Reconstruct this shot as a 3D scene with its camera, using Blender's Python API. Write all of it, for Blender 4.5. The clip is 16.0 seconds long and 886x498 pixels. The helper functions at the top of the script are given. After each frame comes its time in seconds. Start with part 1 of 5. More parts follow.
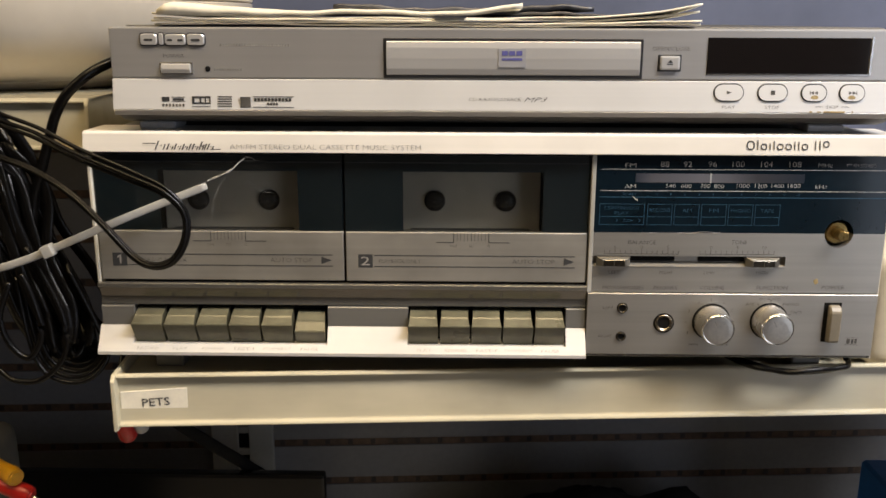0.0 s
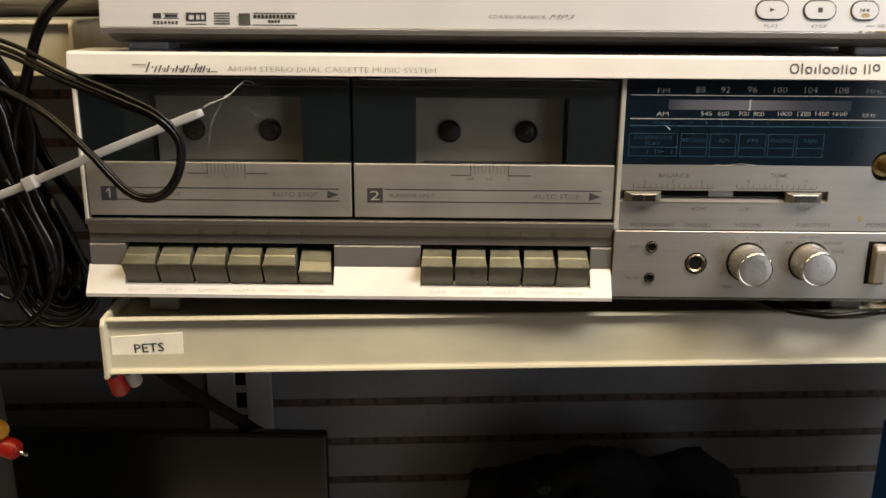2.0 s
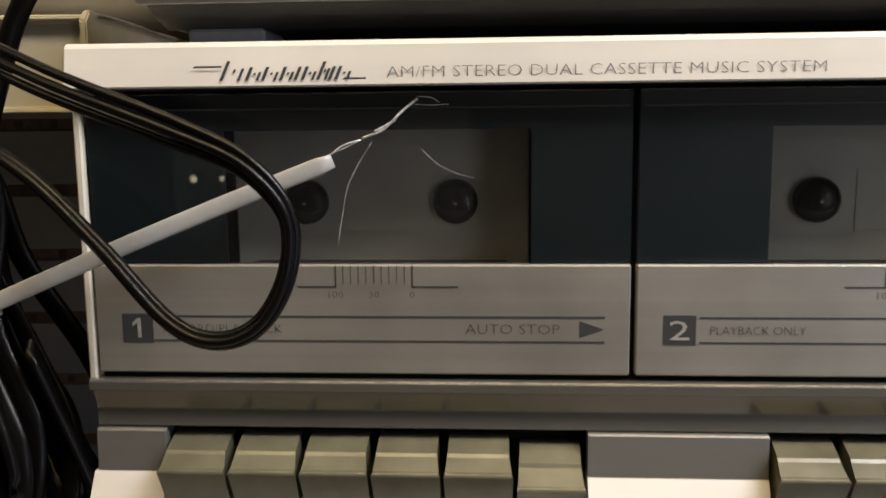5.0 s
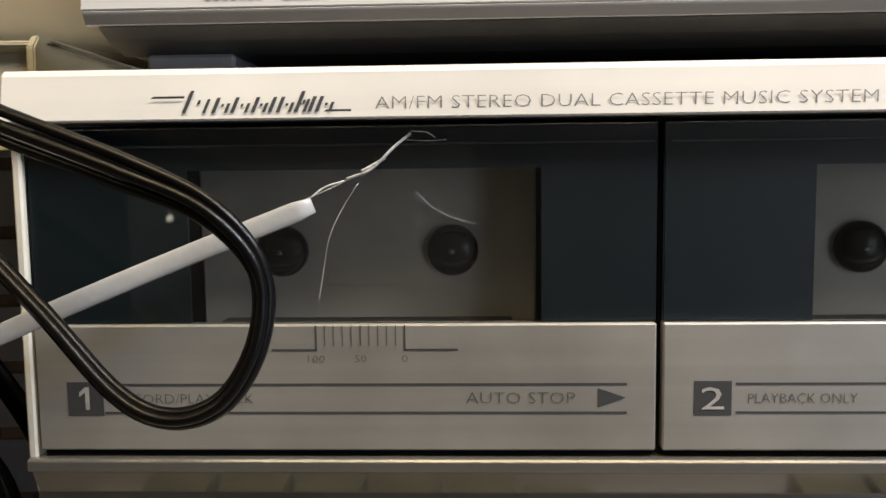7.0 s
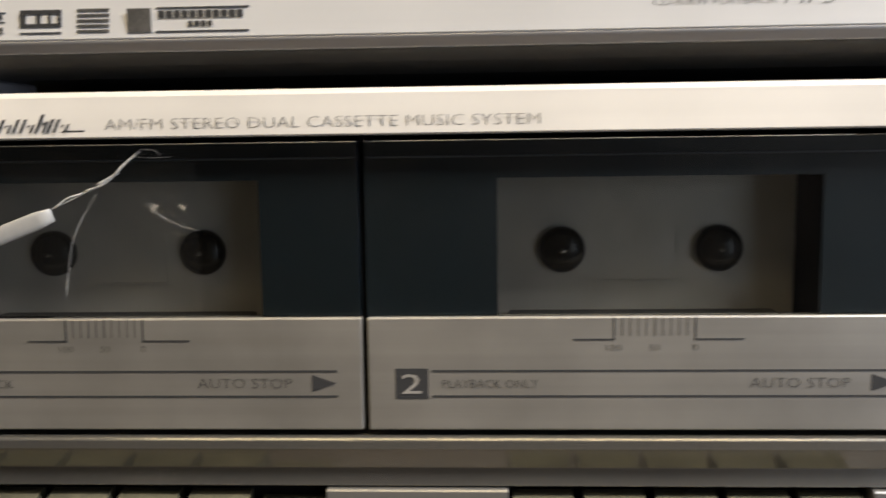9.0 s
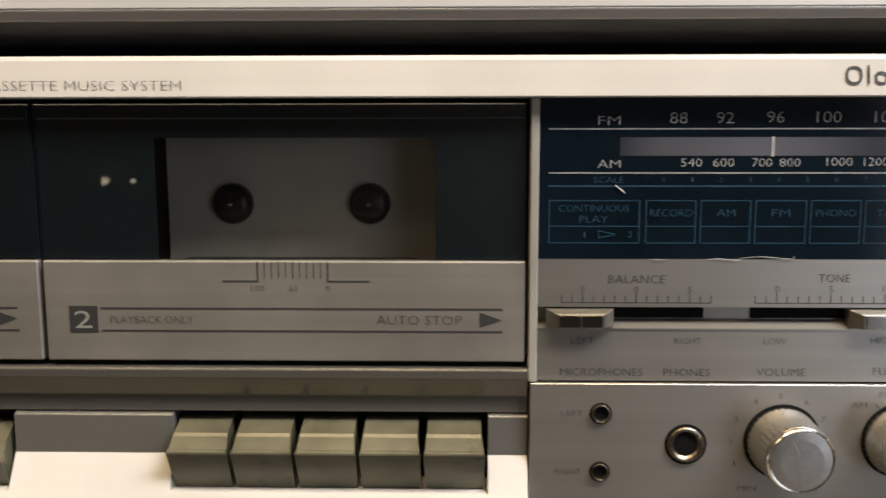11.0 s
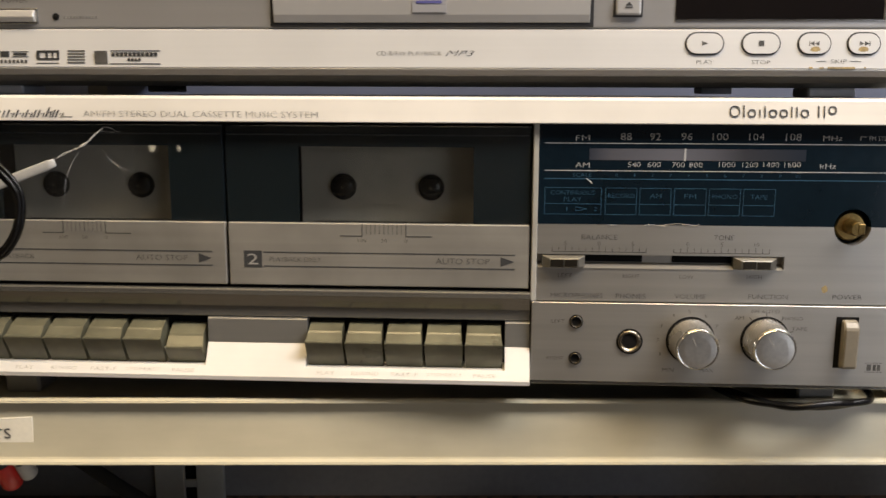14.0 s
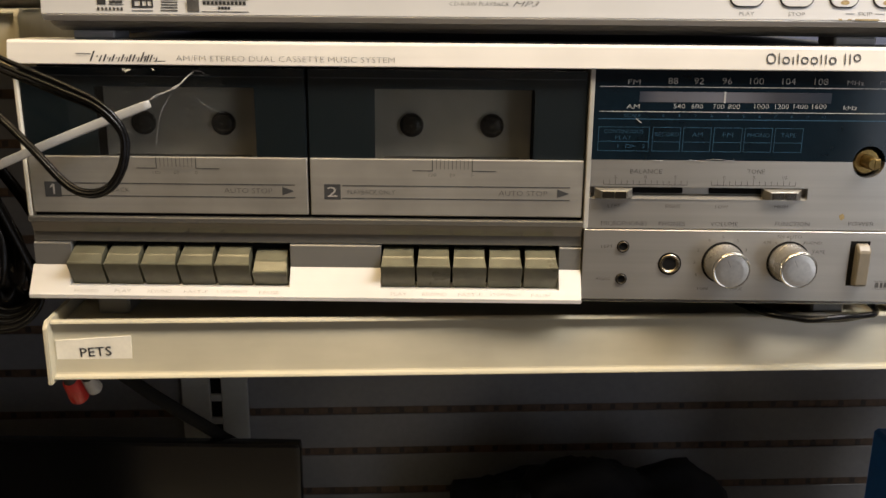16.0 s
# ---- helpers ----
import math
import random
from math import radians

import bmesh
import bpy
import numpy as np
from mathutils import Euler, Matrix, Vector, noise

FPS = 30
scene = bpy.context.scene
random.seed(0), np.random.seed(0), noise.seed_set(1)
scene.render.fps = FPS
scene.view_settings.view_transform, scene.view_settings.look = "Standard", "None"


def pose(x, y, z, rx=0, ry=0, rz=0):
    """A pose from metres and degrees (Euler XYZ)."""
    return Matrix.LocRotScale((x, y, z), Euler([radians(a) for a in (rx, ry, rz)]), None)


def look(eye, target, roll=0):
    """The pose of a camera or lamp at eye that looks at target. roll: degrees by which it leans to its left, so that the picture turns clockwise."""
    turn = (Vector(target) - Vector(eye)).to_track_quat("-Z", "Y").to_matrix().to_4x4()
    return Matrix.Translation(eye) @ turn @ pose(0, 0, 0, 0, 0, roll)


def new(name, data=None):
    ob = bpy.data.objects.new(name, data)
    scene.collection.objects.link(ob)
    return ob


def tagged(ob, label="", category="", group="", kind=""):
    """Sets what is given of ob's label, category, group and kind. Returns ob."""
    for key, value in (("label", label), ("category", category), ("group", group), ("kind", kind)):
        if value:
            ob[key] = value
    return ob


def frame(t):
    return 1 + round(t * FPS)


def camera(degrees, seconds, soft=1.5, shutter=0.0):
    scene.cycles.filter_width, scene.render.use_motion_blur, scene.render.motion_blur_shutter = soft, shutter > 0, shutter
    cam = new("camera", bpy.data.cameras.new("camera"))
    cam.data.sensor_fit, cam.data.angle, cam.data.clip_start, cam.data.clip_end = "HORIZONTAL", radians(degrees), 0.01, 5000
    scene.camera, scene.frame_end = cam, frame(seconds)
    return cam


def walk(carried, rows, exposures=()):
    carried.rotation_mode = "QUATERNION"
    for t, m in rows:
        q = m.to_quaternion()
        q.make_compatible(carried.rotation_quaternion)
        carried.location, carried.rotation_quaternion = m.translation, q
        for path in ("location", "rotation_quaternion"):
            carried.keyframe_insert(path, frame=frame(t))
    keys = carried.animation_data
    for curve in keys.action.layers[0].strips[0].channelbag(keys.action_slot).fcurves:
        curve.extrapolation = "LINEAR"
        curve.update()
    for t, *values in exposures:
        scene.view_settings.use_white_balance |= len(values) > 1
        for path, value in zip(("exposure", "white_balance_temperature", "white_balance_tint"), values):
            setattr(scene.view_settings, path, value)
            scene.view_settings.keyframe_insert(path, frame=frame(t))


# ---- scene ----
cam = camera(52.8, 16.0, 1.5, 0.5)
PATH = [
    (0, (0.206, -0.507, 0.199), (0.178, 1.43, -0.298), 0.2),
    (0.5, (0.201, -0.523, 0.199), (0.174, 1.41, -0.314), 0.1),
    (1, (0.197, -0.517, 0.191), (0.183, 1.412, -0.336), 0.2),
    (1.5, (0.194, -0.5, 0.179), (0.187, 1.423, -0.369), 0.3),
    (2, (0.194, -0.475, 0.169), (0.179, 1.446, -0.388), 0.4),
    (2.5, (0.191, -0.445, 0.157), (0.154, 1.476, -0.399), 0.4),
    (3, (0.174, -0.405, 0.144), (0.101, 1.527, -0.371), 0.2),
    (3.5, (0.151, -0.353, 0.128), (0.032, 1.597, -0.3), -0.4),
    (4, (0.127, -0.316, 0.124), (0.019, 1.648, -0.241), -0.4),
    (4.5, (0.119, -0.273, 0.118), (-0.009, 1.692, -0.232), -0.6),
    (5, (0.106, -0.232, 0.117), (-0.021, 1.743, -0.172), -0.6),
    (7.5, (0.1, -0.201, 0.117), (0.024, 1.787, -0.089), -0.7),
    (8, (0.121, -0.205, 0.118), (0.01, 1.779, -0.106), -1.0),
    (8.5, (0.15, -0.215, 0.119), (-0.003, 1.765, -0.116), -0.9),
    (9, (0.172, -0.225, 0.123), (0.08, 1.759, -0.111), -0.8),
    (9.5, (0.199, -0.2325, 0.1275), (0.1465, 1.7515, -0.118), -0.7),
    (10, (0.228, -0.237, 0.126), (0.155, 1.741, -0.158), -0.8),
    (10.2, (0.235, -0.243, 0.124), (0.196, 1.738, -0.149), -0.2),
    (12.3, (0.302, -0.291, 0.117), (0.189, 1.683, -0.181), -0.1),
    (12.5, (0.303, -0.308, 0.119), (0.171, 1.665, -0.178), -0.3),
    (13, (0.3, -0.351, 0.135), (0.153, 1.615, -0.206), -0.6),
    (13.5, (0.2878, -0.391, 0.1346), (0.1586, 1.5776, -0.194), -0.24),
    (14, (0.264, -0.4082, 0.1416), (0.1616, 1.5568, -0.2162), 0.2),
    (14.5, (0.244, -0.426, 0.145), (0.184, 1.536, -0.235), 0.2),
    (15, (0.232, -0.438, 0.154), (0.195, 1.512, -0.29), 0.2),
    (15.5, (0.22, -0.447, 0.155), (0.192, 1.489, -0.345), 0.3),
    (16, (0.214, -0.454, 0.157), (0.2, 1.473, -0.377), 0.5),
]
# the clip's camera brightens and cools its picture in the close part
LOOKS = [(0, -0.05, 6800, 12), (1.5, -0.03, 7050, 11), (3, -0.05, 6750, 11), (5, -0.14, 6450, 12), (7.5, 0.22, 6150, 10), (9, -0.02, 6300, 11),
         (10, -0.12, 6550, 12), (12.5, -0.28, 6700, 12), (13.5, -0.10, 6850, 12), (16, -0.06, 7050, 12)]
walk(cam, [(t, look(eye, target, roll)) for t, eye, target, roll in PATH], LOOKS)

# ---------------------------------------------------------------- world and light
world = bpy.data.worlds.new("shop_air")
scene.world = world
world.use_nodes = True
world.node_tree.nodes["Background"].inputs[0].default_value = (1.0, 0.86, 0.68, 1)
world.node_tree.nodes["Background"].inputs[1].default_value = 0.02
scene.view_settings.exposure = 0.0


def ceiling_lamp(x, y, z, sx, sy, watts, colour):
    data = bpy.data.lights.new("ceiling_lamp", "AREA")
    data.shape, data.size, data.size_y = "RECTANGLE", sx, sy
    data.energy, data.color = watts, colour
    ob = new("ceiling_lamp", data)
    ob.matrix_world = pose(x, y, z)
    return ob


WARM = (1.0, 0.775, 0.45)
ceiling_lamp(0.15, -0.52, 1.43, 1.2, 0.4, 22.5, WARM)
ceiling_lamp(1.40, -0.62, 1.43, 1.2, 0.4, 74, (0.89, 0.91, 0.97))
ceiling_lamp(-1.5, -0.95, 1.43, 1.2, 0.3, 9, WARM)

sky = ceiling_lamp(2.15, -2.45, 0.05, 1.2, 1.6, 14, (0.74, 0.83, 1.0))
sky.name = "window_daylight"
sky.matrix_world = pose(2.15, -2.45, 0.05, 90, 0, 0)

# ---------------------------------------------------------------- materials


def mat(name, colour, rough=0.5, metal=0.0, grain=0.0, grain_scale=(60, 60, 60), stain=0.0, stain_scale=6.0,
        bump=0.0, bump_scale=400.0, coat=0.0, rough_var=0.0, spec=0.5, island=0.0):
    """A surface with fine grain, broad stains and fine relief, in metres of the object."""
    m = bpy.data.materials.new(name)
    m.use_nodes = True
    nt = m.node_tree
    bs = nt.nodes["Principled BSDF"]
    bs.inputs["Roughness"].default_value = rough
    bs.inputs["Metallic"].default_value = metal
    bs.inputs["Coat Weight"].default_value = coat
    bs.inputs["Coat Roughness"].default_value = 0.08
    bs.inputs["Specular IOR Level"].default_value = spec
    tc = nt.nodes.new("ShaderNodeTexCoord")
    base = nt.nodes.new("ShaderNodeRGB")
    base.outputs[0].default_value = (*colour, 1)
    out = base.outputs[0]

    def noise_of(scale_vec, scale, detail):
        mp = nt.nodes.new("ShaderNodeMapping")
        mp.inputs["Scale"].default_value = scale_vec
        nt.links.new(tc.outputs["Object"], mp.inputs[0])
        n = nt.nodes.new("ShaderNodeTexNoise")
        n.inputs["Scale"].default_value, n.inputs["Detail"].default_value = scale, detail
        nt.links.new(mp.outputs[0], n.inputs["Vector"])
        return n.outputs["Fac"]

    def darkened(colour_socket, fac_socket, lo, hi, amount):
        rg = nt.nodes.new("ShaderNodeMapRange")
        rg.inputs["From Min"].default_value, rg.inputs["From Max"].default_value = lo, hi
        rg.inputs["To Min"].default_value, rg.inputs["To Max"].default_value = 1 - amount, 1 + amount * 0.4
        nt.links.new(fac_socket, rg.inputs["Value"])
        mx = nt.nodes.new("ShaderNodeVectorMath")
        mx.operation = "SCALE"
        nt.links.new(colour_socket, mx.inputs[0])
        nt.links.new(rg.outputs[0], mx.inputs["Scale"])
        return mx.outputs[0]

    if grain:
        out = darkened(out, noise_of(grain_scale, 20.0, 4), 0.3, 0.7, grain)
    if stain:
        out = darkened(out, noise_of((1, 1, 1), stain_scale, 5), 0.3, 0.6, stain)
    if island:
        oi = nt.nodes.new("ShaderNodeObjectInfo")
        out = darkened(out, oi.outputs["Random"], 0.0, 1.0, island)
    nt.links.new(out, bs.inputs["Base Color"])
    if rough_var:
        rg = nt.nodes.new("ShaderNodeMapRange")
        rg.inputs["To Min"].default_value, rg.inputs["To Max"].default_value = rough - rough_var, rough + rough_var
        nt.links.new(noise_of((1, 1, 1), 35.0, 4), rg.inputs["Value"])
        nt.links.new(rg.outputs[0], bs.inputs["Roughness"])
    if bump:
        bp = nt.nodes.new("ShaderNodeBump")
        bp.inputs["Strength"].default_value = bump
        bp.inputs["Distance"].default_value = 0.0003
        nt.links.new(noise_of((1, 1, 1) if not grain else tuple(g / 20 for g in grain_scale), bump_scale, 3), bp.inputs["Height"])
        nt.links.new(bp.outputs[0], bs.inputs["Normal"])
    return m


def tinted_pane(name, tint, gloss=0.05):
    """A thin clear sheet: a tinted see-through part and a mirror-like skin."""
    m = bpy.data.materials.new(name)
    m.use_nodes = True
    nt = m.node_tree
    nt.nodes.remove(nt.nodes["Principled BSDF"])
    tr = nt.nodes.new("ShaderNodeBsdfTransparent")
    tr.inputs[0].default_value = (*tint, 1)
    gl = nt.nodes.new("ShaderNodeBsdfGlossy")
    gl.inputs["Roughness"].default_value = gloss
    fr = nt.nodes.new("ShaderNodeFresnel")
    fr.inputs[0].default_value = 1.49
    mx = nt.nodes.new("ShaderNodeMixShader")
    nt.links.new(fr.outputs[0], mx.inputs[0])
    nt.links.new(tr.outputs[0], mx.inputs[1])
    nt.links.new(gl.outputs[0], mx.inputs[2])
    nt.links.new(mx.outputs[0], nt.nodes["Material Output"].inputs[0])
    return m


STREAK = (0.15, 6, 12)
M_SILVER = mat("brushed_silver", (0.445, 0.42, 0.374), 0.36, 0.78, 0.10, STREAK, 0.10, 9, 0.15, 300, rough_var=0.06)
M_SILVER_DOOR = mat("satin_silver_door", (0.345, 0.325, 0.285), 0.42, 0.5, 0.09, STREAK, 0.20, 22, 0.15, 300, rough_var=0.06)
M_HEADER = mat("ivory_header", (0.675, 0.645, 0.59), 0.38, 0.0, 0.04, STREAK, 0.12, 14, 0.1, 300, rough_var=0.06)
M_EDGE = mat("cream_edge", (0.62, 0.58, 0.48), 0.5, 0, 0.05, (3, 3, 3), 0.15, 30)
M_POST = mat("grey_post_edge", (0.40, 0.385, 0.34), 0.45, 0.1, 0.05, (3, 3, 3), 0.15, 30)
M_LEDGE = mat("grey_ledge", (0.30, 0.285, 0.25), 0.17, 0.75, 0.06, STREAK, 0.12, 12, rough_var=0.06)
M_DIVIDER = mat("grey_key_divider", (0.19, 0.183, 0.165), 0.4, 0.35, 0.08, STREAK, 0.12, 14, 0.1, 300, rough_var=0.06)
M_KEY = mat("olive_key_plastic", (0.132, 0.124, 0.081), 0.30, 0.1, 0.12, (8, 8, 8), 0.26, 70, 0.15, 900, rough_var=0.08, spec=0.45, island=0.06)
M_BLACK = mat("black_plastic", (0.012, 0.012, 0.013), 0.5, 0, 0.2, (20, 20, 20), 0.2, 30)
M_SPINDLE = mat("spindle_plastic", (0.010, 0.0095, 0.009), 0.22, 0, 0.2, (20, 20, 20), 0.2, 60)
# near-black, so shallow holes and slots carry the shade of deep ones
M_GAP = mat("dark_gap", (0.004, 0.0036, 0.0032), 0.85, spec=0.2)
M_NAVY = mat("navy_mask", (0.003, 0.0095, 0.0145), 0.45, 0, 0.1, (10, 10, 10), 0.15, 20)
M_DIAL = mat("tuner_glass", (0.004, 0.010, 0.016), 0.10, 0, 0.1, (10, 10, 10), 0.25, 25, rough_var=0.05, spec=0.30)
M_PANE = tinted_pane("smoked_door_pane", (0.79, 0.79, 0.76), 0.02)
M_WELL = mat("deck_plate", (0.52, 0.49, 0.44), 0.5, 0.2, 0.08, (6, 6, 6), 0.15, 30)
M_WELL_DARK = mat("deck_well", (0.028, 0.019, 0.016), 0.6, 0, 0.2, (10, 10, 10), 0.3, 40)
M_CHROME = mat("chrome", (0.78, 0.76, 0.72), 0.14, 1.0, 0.08, (30, 30, 30), rough_var=0.06)
M_KNOB = mat("spun_aluminium", (0.60, 0.58, 0.54), 0.27, 0.9, 0.10, (30, 30, 30), 0.08, 60, rough_var=0.05)
M_CAP = mat("knob_cap_metal", (0.70, 0.665, 0.60), 0.32, 1.0, 0.10, (30, 30, 30), 0.12, 90, rough_var=0.06)
M_SLIDER = mat("worn_slider_metal", (0.20, 0.188, 0.160), 0.36, 0.7, 0.08, (30, 30, 30), 0.15, 90, rough_var=0.06)
M_FACET = mat("polished_facet", (0.24, 0.22, 0.185), 0.16, 1.0, 0.1, (20, 20, 20))
M_JACK = mat("worn_jack_metal", (0.24, 0.21, 0.165), 0.26, 0.95, 0.15, (40, 40, 40), 0.3, 120, rough_var=0.06)
M_BRASS = mat("brass_shaft", (0.33, 0.22, 0.075), 0.34, 0.9, 0.35, (40, 40, 40), 0.5, 90)
M_INK = mat("dark_ink", (0.035, 0.035, 0.035), 0.6)
M_NUMERAL = mat("pale_numeral", (0.40, 0.38, 0.34), 0.5, 0.2, 0.1, (60, 60, 60), 0.2, 160)
M_INK_FAINT = mat("worn_ink", (0.085, 0.08, 0.072), 0.6, 0, 0.4, (60, 60, 60), 0.5, 160)
M_INK_SILL = mat("worn_sill_ink", (0.40, 0.375, 0.32), 0.6, 0, 0.3, (60, 60, 60), 0.4, 160)
M_INK_WHITE = mat("white_dial_print", (0.48, 0.48, 0.47), 0.6, 0, 0.2, (60, 60, 60), 0.2, 120)
M_INK_BLUE = mat("blue_dial_print", (0.010, 0.062, 0.115), 0.6, 0, 0.2, (60, 60, 60), 0.3, 120)
M_DIALBAR = mat("dial_strip", (0.11, 0.11, 0.125), 0.35, 0.2, 0.1, (2, 8, 8))
bar = M_DIALBAR.node_tree          # the print fades out towards both ends
fade, place = bar.nodes.new("ShaderNodeValToRGB"), bar.nodes.new("ShaderNodeTexCoord")
split = bar.nodes.new("ShaderNodeSeparateXYZ")
bar.links.new(place.outputs["Generated"], split.inputs[0])
bar.links.new(split.outputs["X"], fade.inputs[0])
ends = fade.color_ramp.elements
ends[0].color, ends[1].color = (0.03, 0.035, 0.05, 1), (0.008, 0.013, 0.022, 1)
for at, c in ((0.10, 0.09), (0.40, 0.13), (0.55, 0.10), (0.72, 0.035)):
    ends.new(at).color = (c, c, c * 1.15, 1)
bar.links.new(fade.outputs[0], bar.nodes["Principled BSDF"].inputs["Base Color"])
M_TAN = mat("tan_button", (0.20, 0.172, 0.125), 0.45, 0.1, 0.1, (10, 10, 10), 0.12, 60)
M_DVD_UP = mat("dvd_silver_upper", (0.48, 0.47, 0.46), 0.34, 0.6, 0.04, STREAK, 0.07, 8, 0.1, 500, rough_var=0.05)
# paler than the upper silver: ceiling light on the leaning face is in the colour
M_DVD_LOW = mat("dvd_silver_lower_lit", (0.77, 0.765, 0.75), 0.30, 0.34, 0.04, STREAK, 0.08, 9, 0.1, 500, rough_var=0.05)
M_DVD_TRAY = mat("dvd_tray_silver", (0.56, 0.55, 0.535), 0.36, 0.5, 0.04, STREAK, 0.06, 12)
M_DVD_TOP = mat("dvd_case_metal", (0.10, 0.095, 0.085), 0.5, 0.4, 0.1, (15, 15, 15), 0.25, 12)
M_DISPLAY = mat("display_window", (0.007, 0.0055, 0.0055), 0.07, 0, 0.1, (20, 20, 20), spec=0.32)
M_FOOT = mat("grey_foot", (0.45, 0.45, 0.46), 0.5, 0.1, 0.1, (10, 10, 10), 0.15, 40)
M_SHELF = mat("cream_shelf_enamel", (0.48, 0.437, 0.320), 0.20, 0, 0.06, (1, 6, 6), 0.20, 9, 0.1, 200, rough_var=0.08)
M_LABEL = mat("label_paper", (0.80, 0.75, 0.62), 0.6, 0, 0.05, (20, 20, 20), 0.1, 60)
M_SLAT = mat("slatwall_panel", (0.14, 0.14, 0.145), 0.55, 0, 0.08, (8, 2, 8), 0.2, 6)
M_SLOT = mat("slatwall_groove", (0.085, 0.05, 0.03), 0.6, 0, 0.3, (8, 8, 8), 0.4, 20)
M_UPRIGHT = mat("upright_enamel", (0.30, 0.30, 0.285), 0.45, 0, 0.05, (8, 8, 8), 0.15, 15)
M_CABLE = mat("black_cable_rubber", (0.0035, 0.0032, 0.003), 0.24, 0, 0.2, (60, 60, 60), 0.2, 60, 0.15, 1500, rough_var=0.08, spec=0.22)
M_NYLON = mat("white_nylon", (0.37, 0.365, 0.345), 0.35, 0, 0.06, (30, 30, 30), 0.1, 70)
M_PAPER = mat("newsprint", (0.76, 0.70, 0.56), 0.8, 0, 0.08, (8, 8, 8), 0.18, 12, island=0.12)
M_PAPER_DARK = mat("dark_printed_page", (0.05, 0.052, 0.06), 0.35, 0, 0.5, (8, 4, 8), 0.5, 20)
M_POT = mat("ivory_glaze", (0.66, 0.60, 0.50), 0.30, 0, 0.03, (5, 5, 5), 0.1, 9, coat=0.2)
M_BEIGE = mat("beige_casing", (0.66, 0.58, 0.43), 0.45, 0, 0.06, (8, 8, 8), 0.14, 14, 0.1, 600)
M_RED = mat("red_plug", (0.45, 0.015, 0.012), 0.35, 0, 0.1, (40, 40, 40), 0.15, 90)
# black cloth, darkened further with the deep shade below the shelf
M_BAG = mat("black_cloth", (0.004, 0.004, 0.0045), 0.8, 0, 0.3, (30, 30, 30), 0.3, 40, 0.2, 600, spec=0.2)
M_YELLOW = mat("yellow_plug", (0.55, 0.27, 0.01), 0.35, 0, 0.1, (40, 40, 40), 0.15, 90)
M_BOXBLACK = mat("black_gloss_case", (0.006, 0.006, 0.006), 0.22, 0, 0.2, (20, 20, 20), 0.3, 15)
M_GREYBOX = mat("grey_case", (0.07, 0.07, 0.066), 0.5, 0, 0.1, (8, 8, 8), 0.2, 15)
M_BLUE = mat("blue_case", (0.010, 0.085, 0.32), 0.45, 0, 0.1, (8, 8, 8), 0.2, 15)
# pale colour holds the glare that clear film shows along folds and torn edges
M_FILM = mat("crease_with_glint", (0.66, 0.66, 0.63), 0.15, 0, 0.4, (80, 80, 80), 0.5, 200, coat=0.5)
M_SHEET = bpy.data.materials.new("clear_film")
M_SHEET.use_nodes = True
film_nodes = M_SHEET.node_tree
see = film_nodes.nodes.new("ShaderNodeBsdfTransparent")
blend = film_nodes.nodes.new("ShaderNodeMixShader")
film_nodes.nodes["Principled BSDF"].inputs["Base Color"].default_value = (0.75, 0.74, 0.70, 1)
film_nodes.nodes["Principled BSDF"].inputs["Roughness"].default_value = 0.25
cloud = film_nodes.nodes.new("ShaderNodeTexNoise")
cloud.inputs["Scale"].default_value = 90.0
amount = film_nodes.nodes.new("ShaderNodeMapRange")
amount.inputs["To Min"].default_value, amount.inputs["To Max"].default_value = 0.0, 0.006
film_nodes.links.new(cloud.outputs["Fac"], amount.inputs["Value"])
film_nodes.links.new(amount.outputs[0], blend.inputs[0])
film_nodes.links.new(see.outputs[0], blend.inputs[1])
film_nodes.links.new(film_nodes.nodes["Principled BSDF"].outputs[0], blend.inputs[2])
film_nodes.links.new(blend.outputs[0], film_nodes.nodes["Material Output"].inputs[0])
M_WALL = mat("shop_wall", (0.50, 0.46, 0.38), 0.8, 0, 0.05, (3, 3, 3), 0.1, 2)
M_WALLBLUE = mat("blue_wall", (0.15, 0.19, 0.32), 0.7, 0, 0.05, (3, 3, 3), 0.1, 2)
M_BOARD = mat("blue_grey_board", (0.085, 0.10, 0.155), 0.6, 0, 0.06, (3, 3, 3), 0.2, 5)
M_FLOOR = mat("shop_floor", (0.17, 0.145, 0.115), 0.4, 0, 0.1, (3, 3, 3), 0.2, 2)
M_CEIL = mat("ceiling_tile", (0.70, 0.67, 0.60), 0.8, 0, 0.08, (6, 6, 6), 0.1, 3)
# the aisle's dimness is put into this colour, so glossy fronts mirror dark
M_AISLE = mat("dimmed_aisle_goods", (0.070, 0.062, 0.054), 0.6, 0, 0.5, (0.6, 0.6, 0.6), 0.5, 2.5)
M_LOGO_BLUE = mat("blue_logo_ink", (0.09, 0.09, 0.28), 0.5)
M_LOGO_GREY = mat("logo_plate", (0.42, 0.42, 0.44), 0.4, 0.4)
M_PRINT_GREY = mat("pale_print", (0.25, 0.243, 0.228), 0.6, 0, 0.4, (60, 60, 60), 0.4, 160)
M_STAIN = mat("yellow_residue", (0.44, 0.33, 0.15), 0.6, 0, 0.3, (60, 60, 60), 0.4, 200)

# ---------------------------------------------------------------- mesh helpers


def link(name, bm, material, smooth=False):
    me = bpy.data.meshes.new(name)
    bmesh.ops.recalc_face_normals(bm, faces=bm.faces)
    for f in bm.faces:
        f.smooth = smooth
    bm.to_mesh(me)
    bm.free()
    me.materials.append(material)
    return new(name, me)


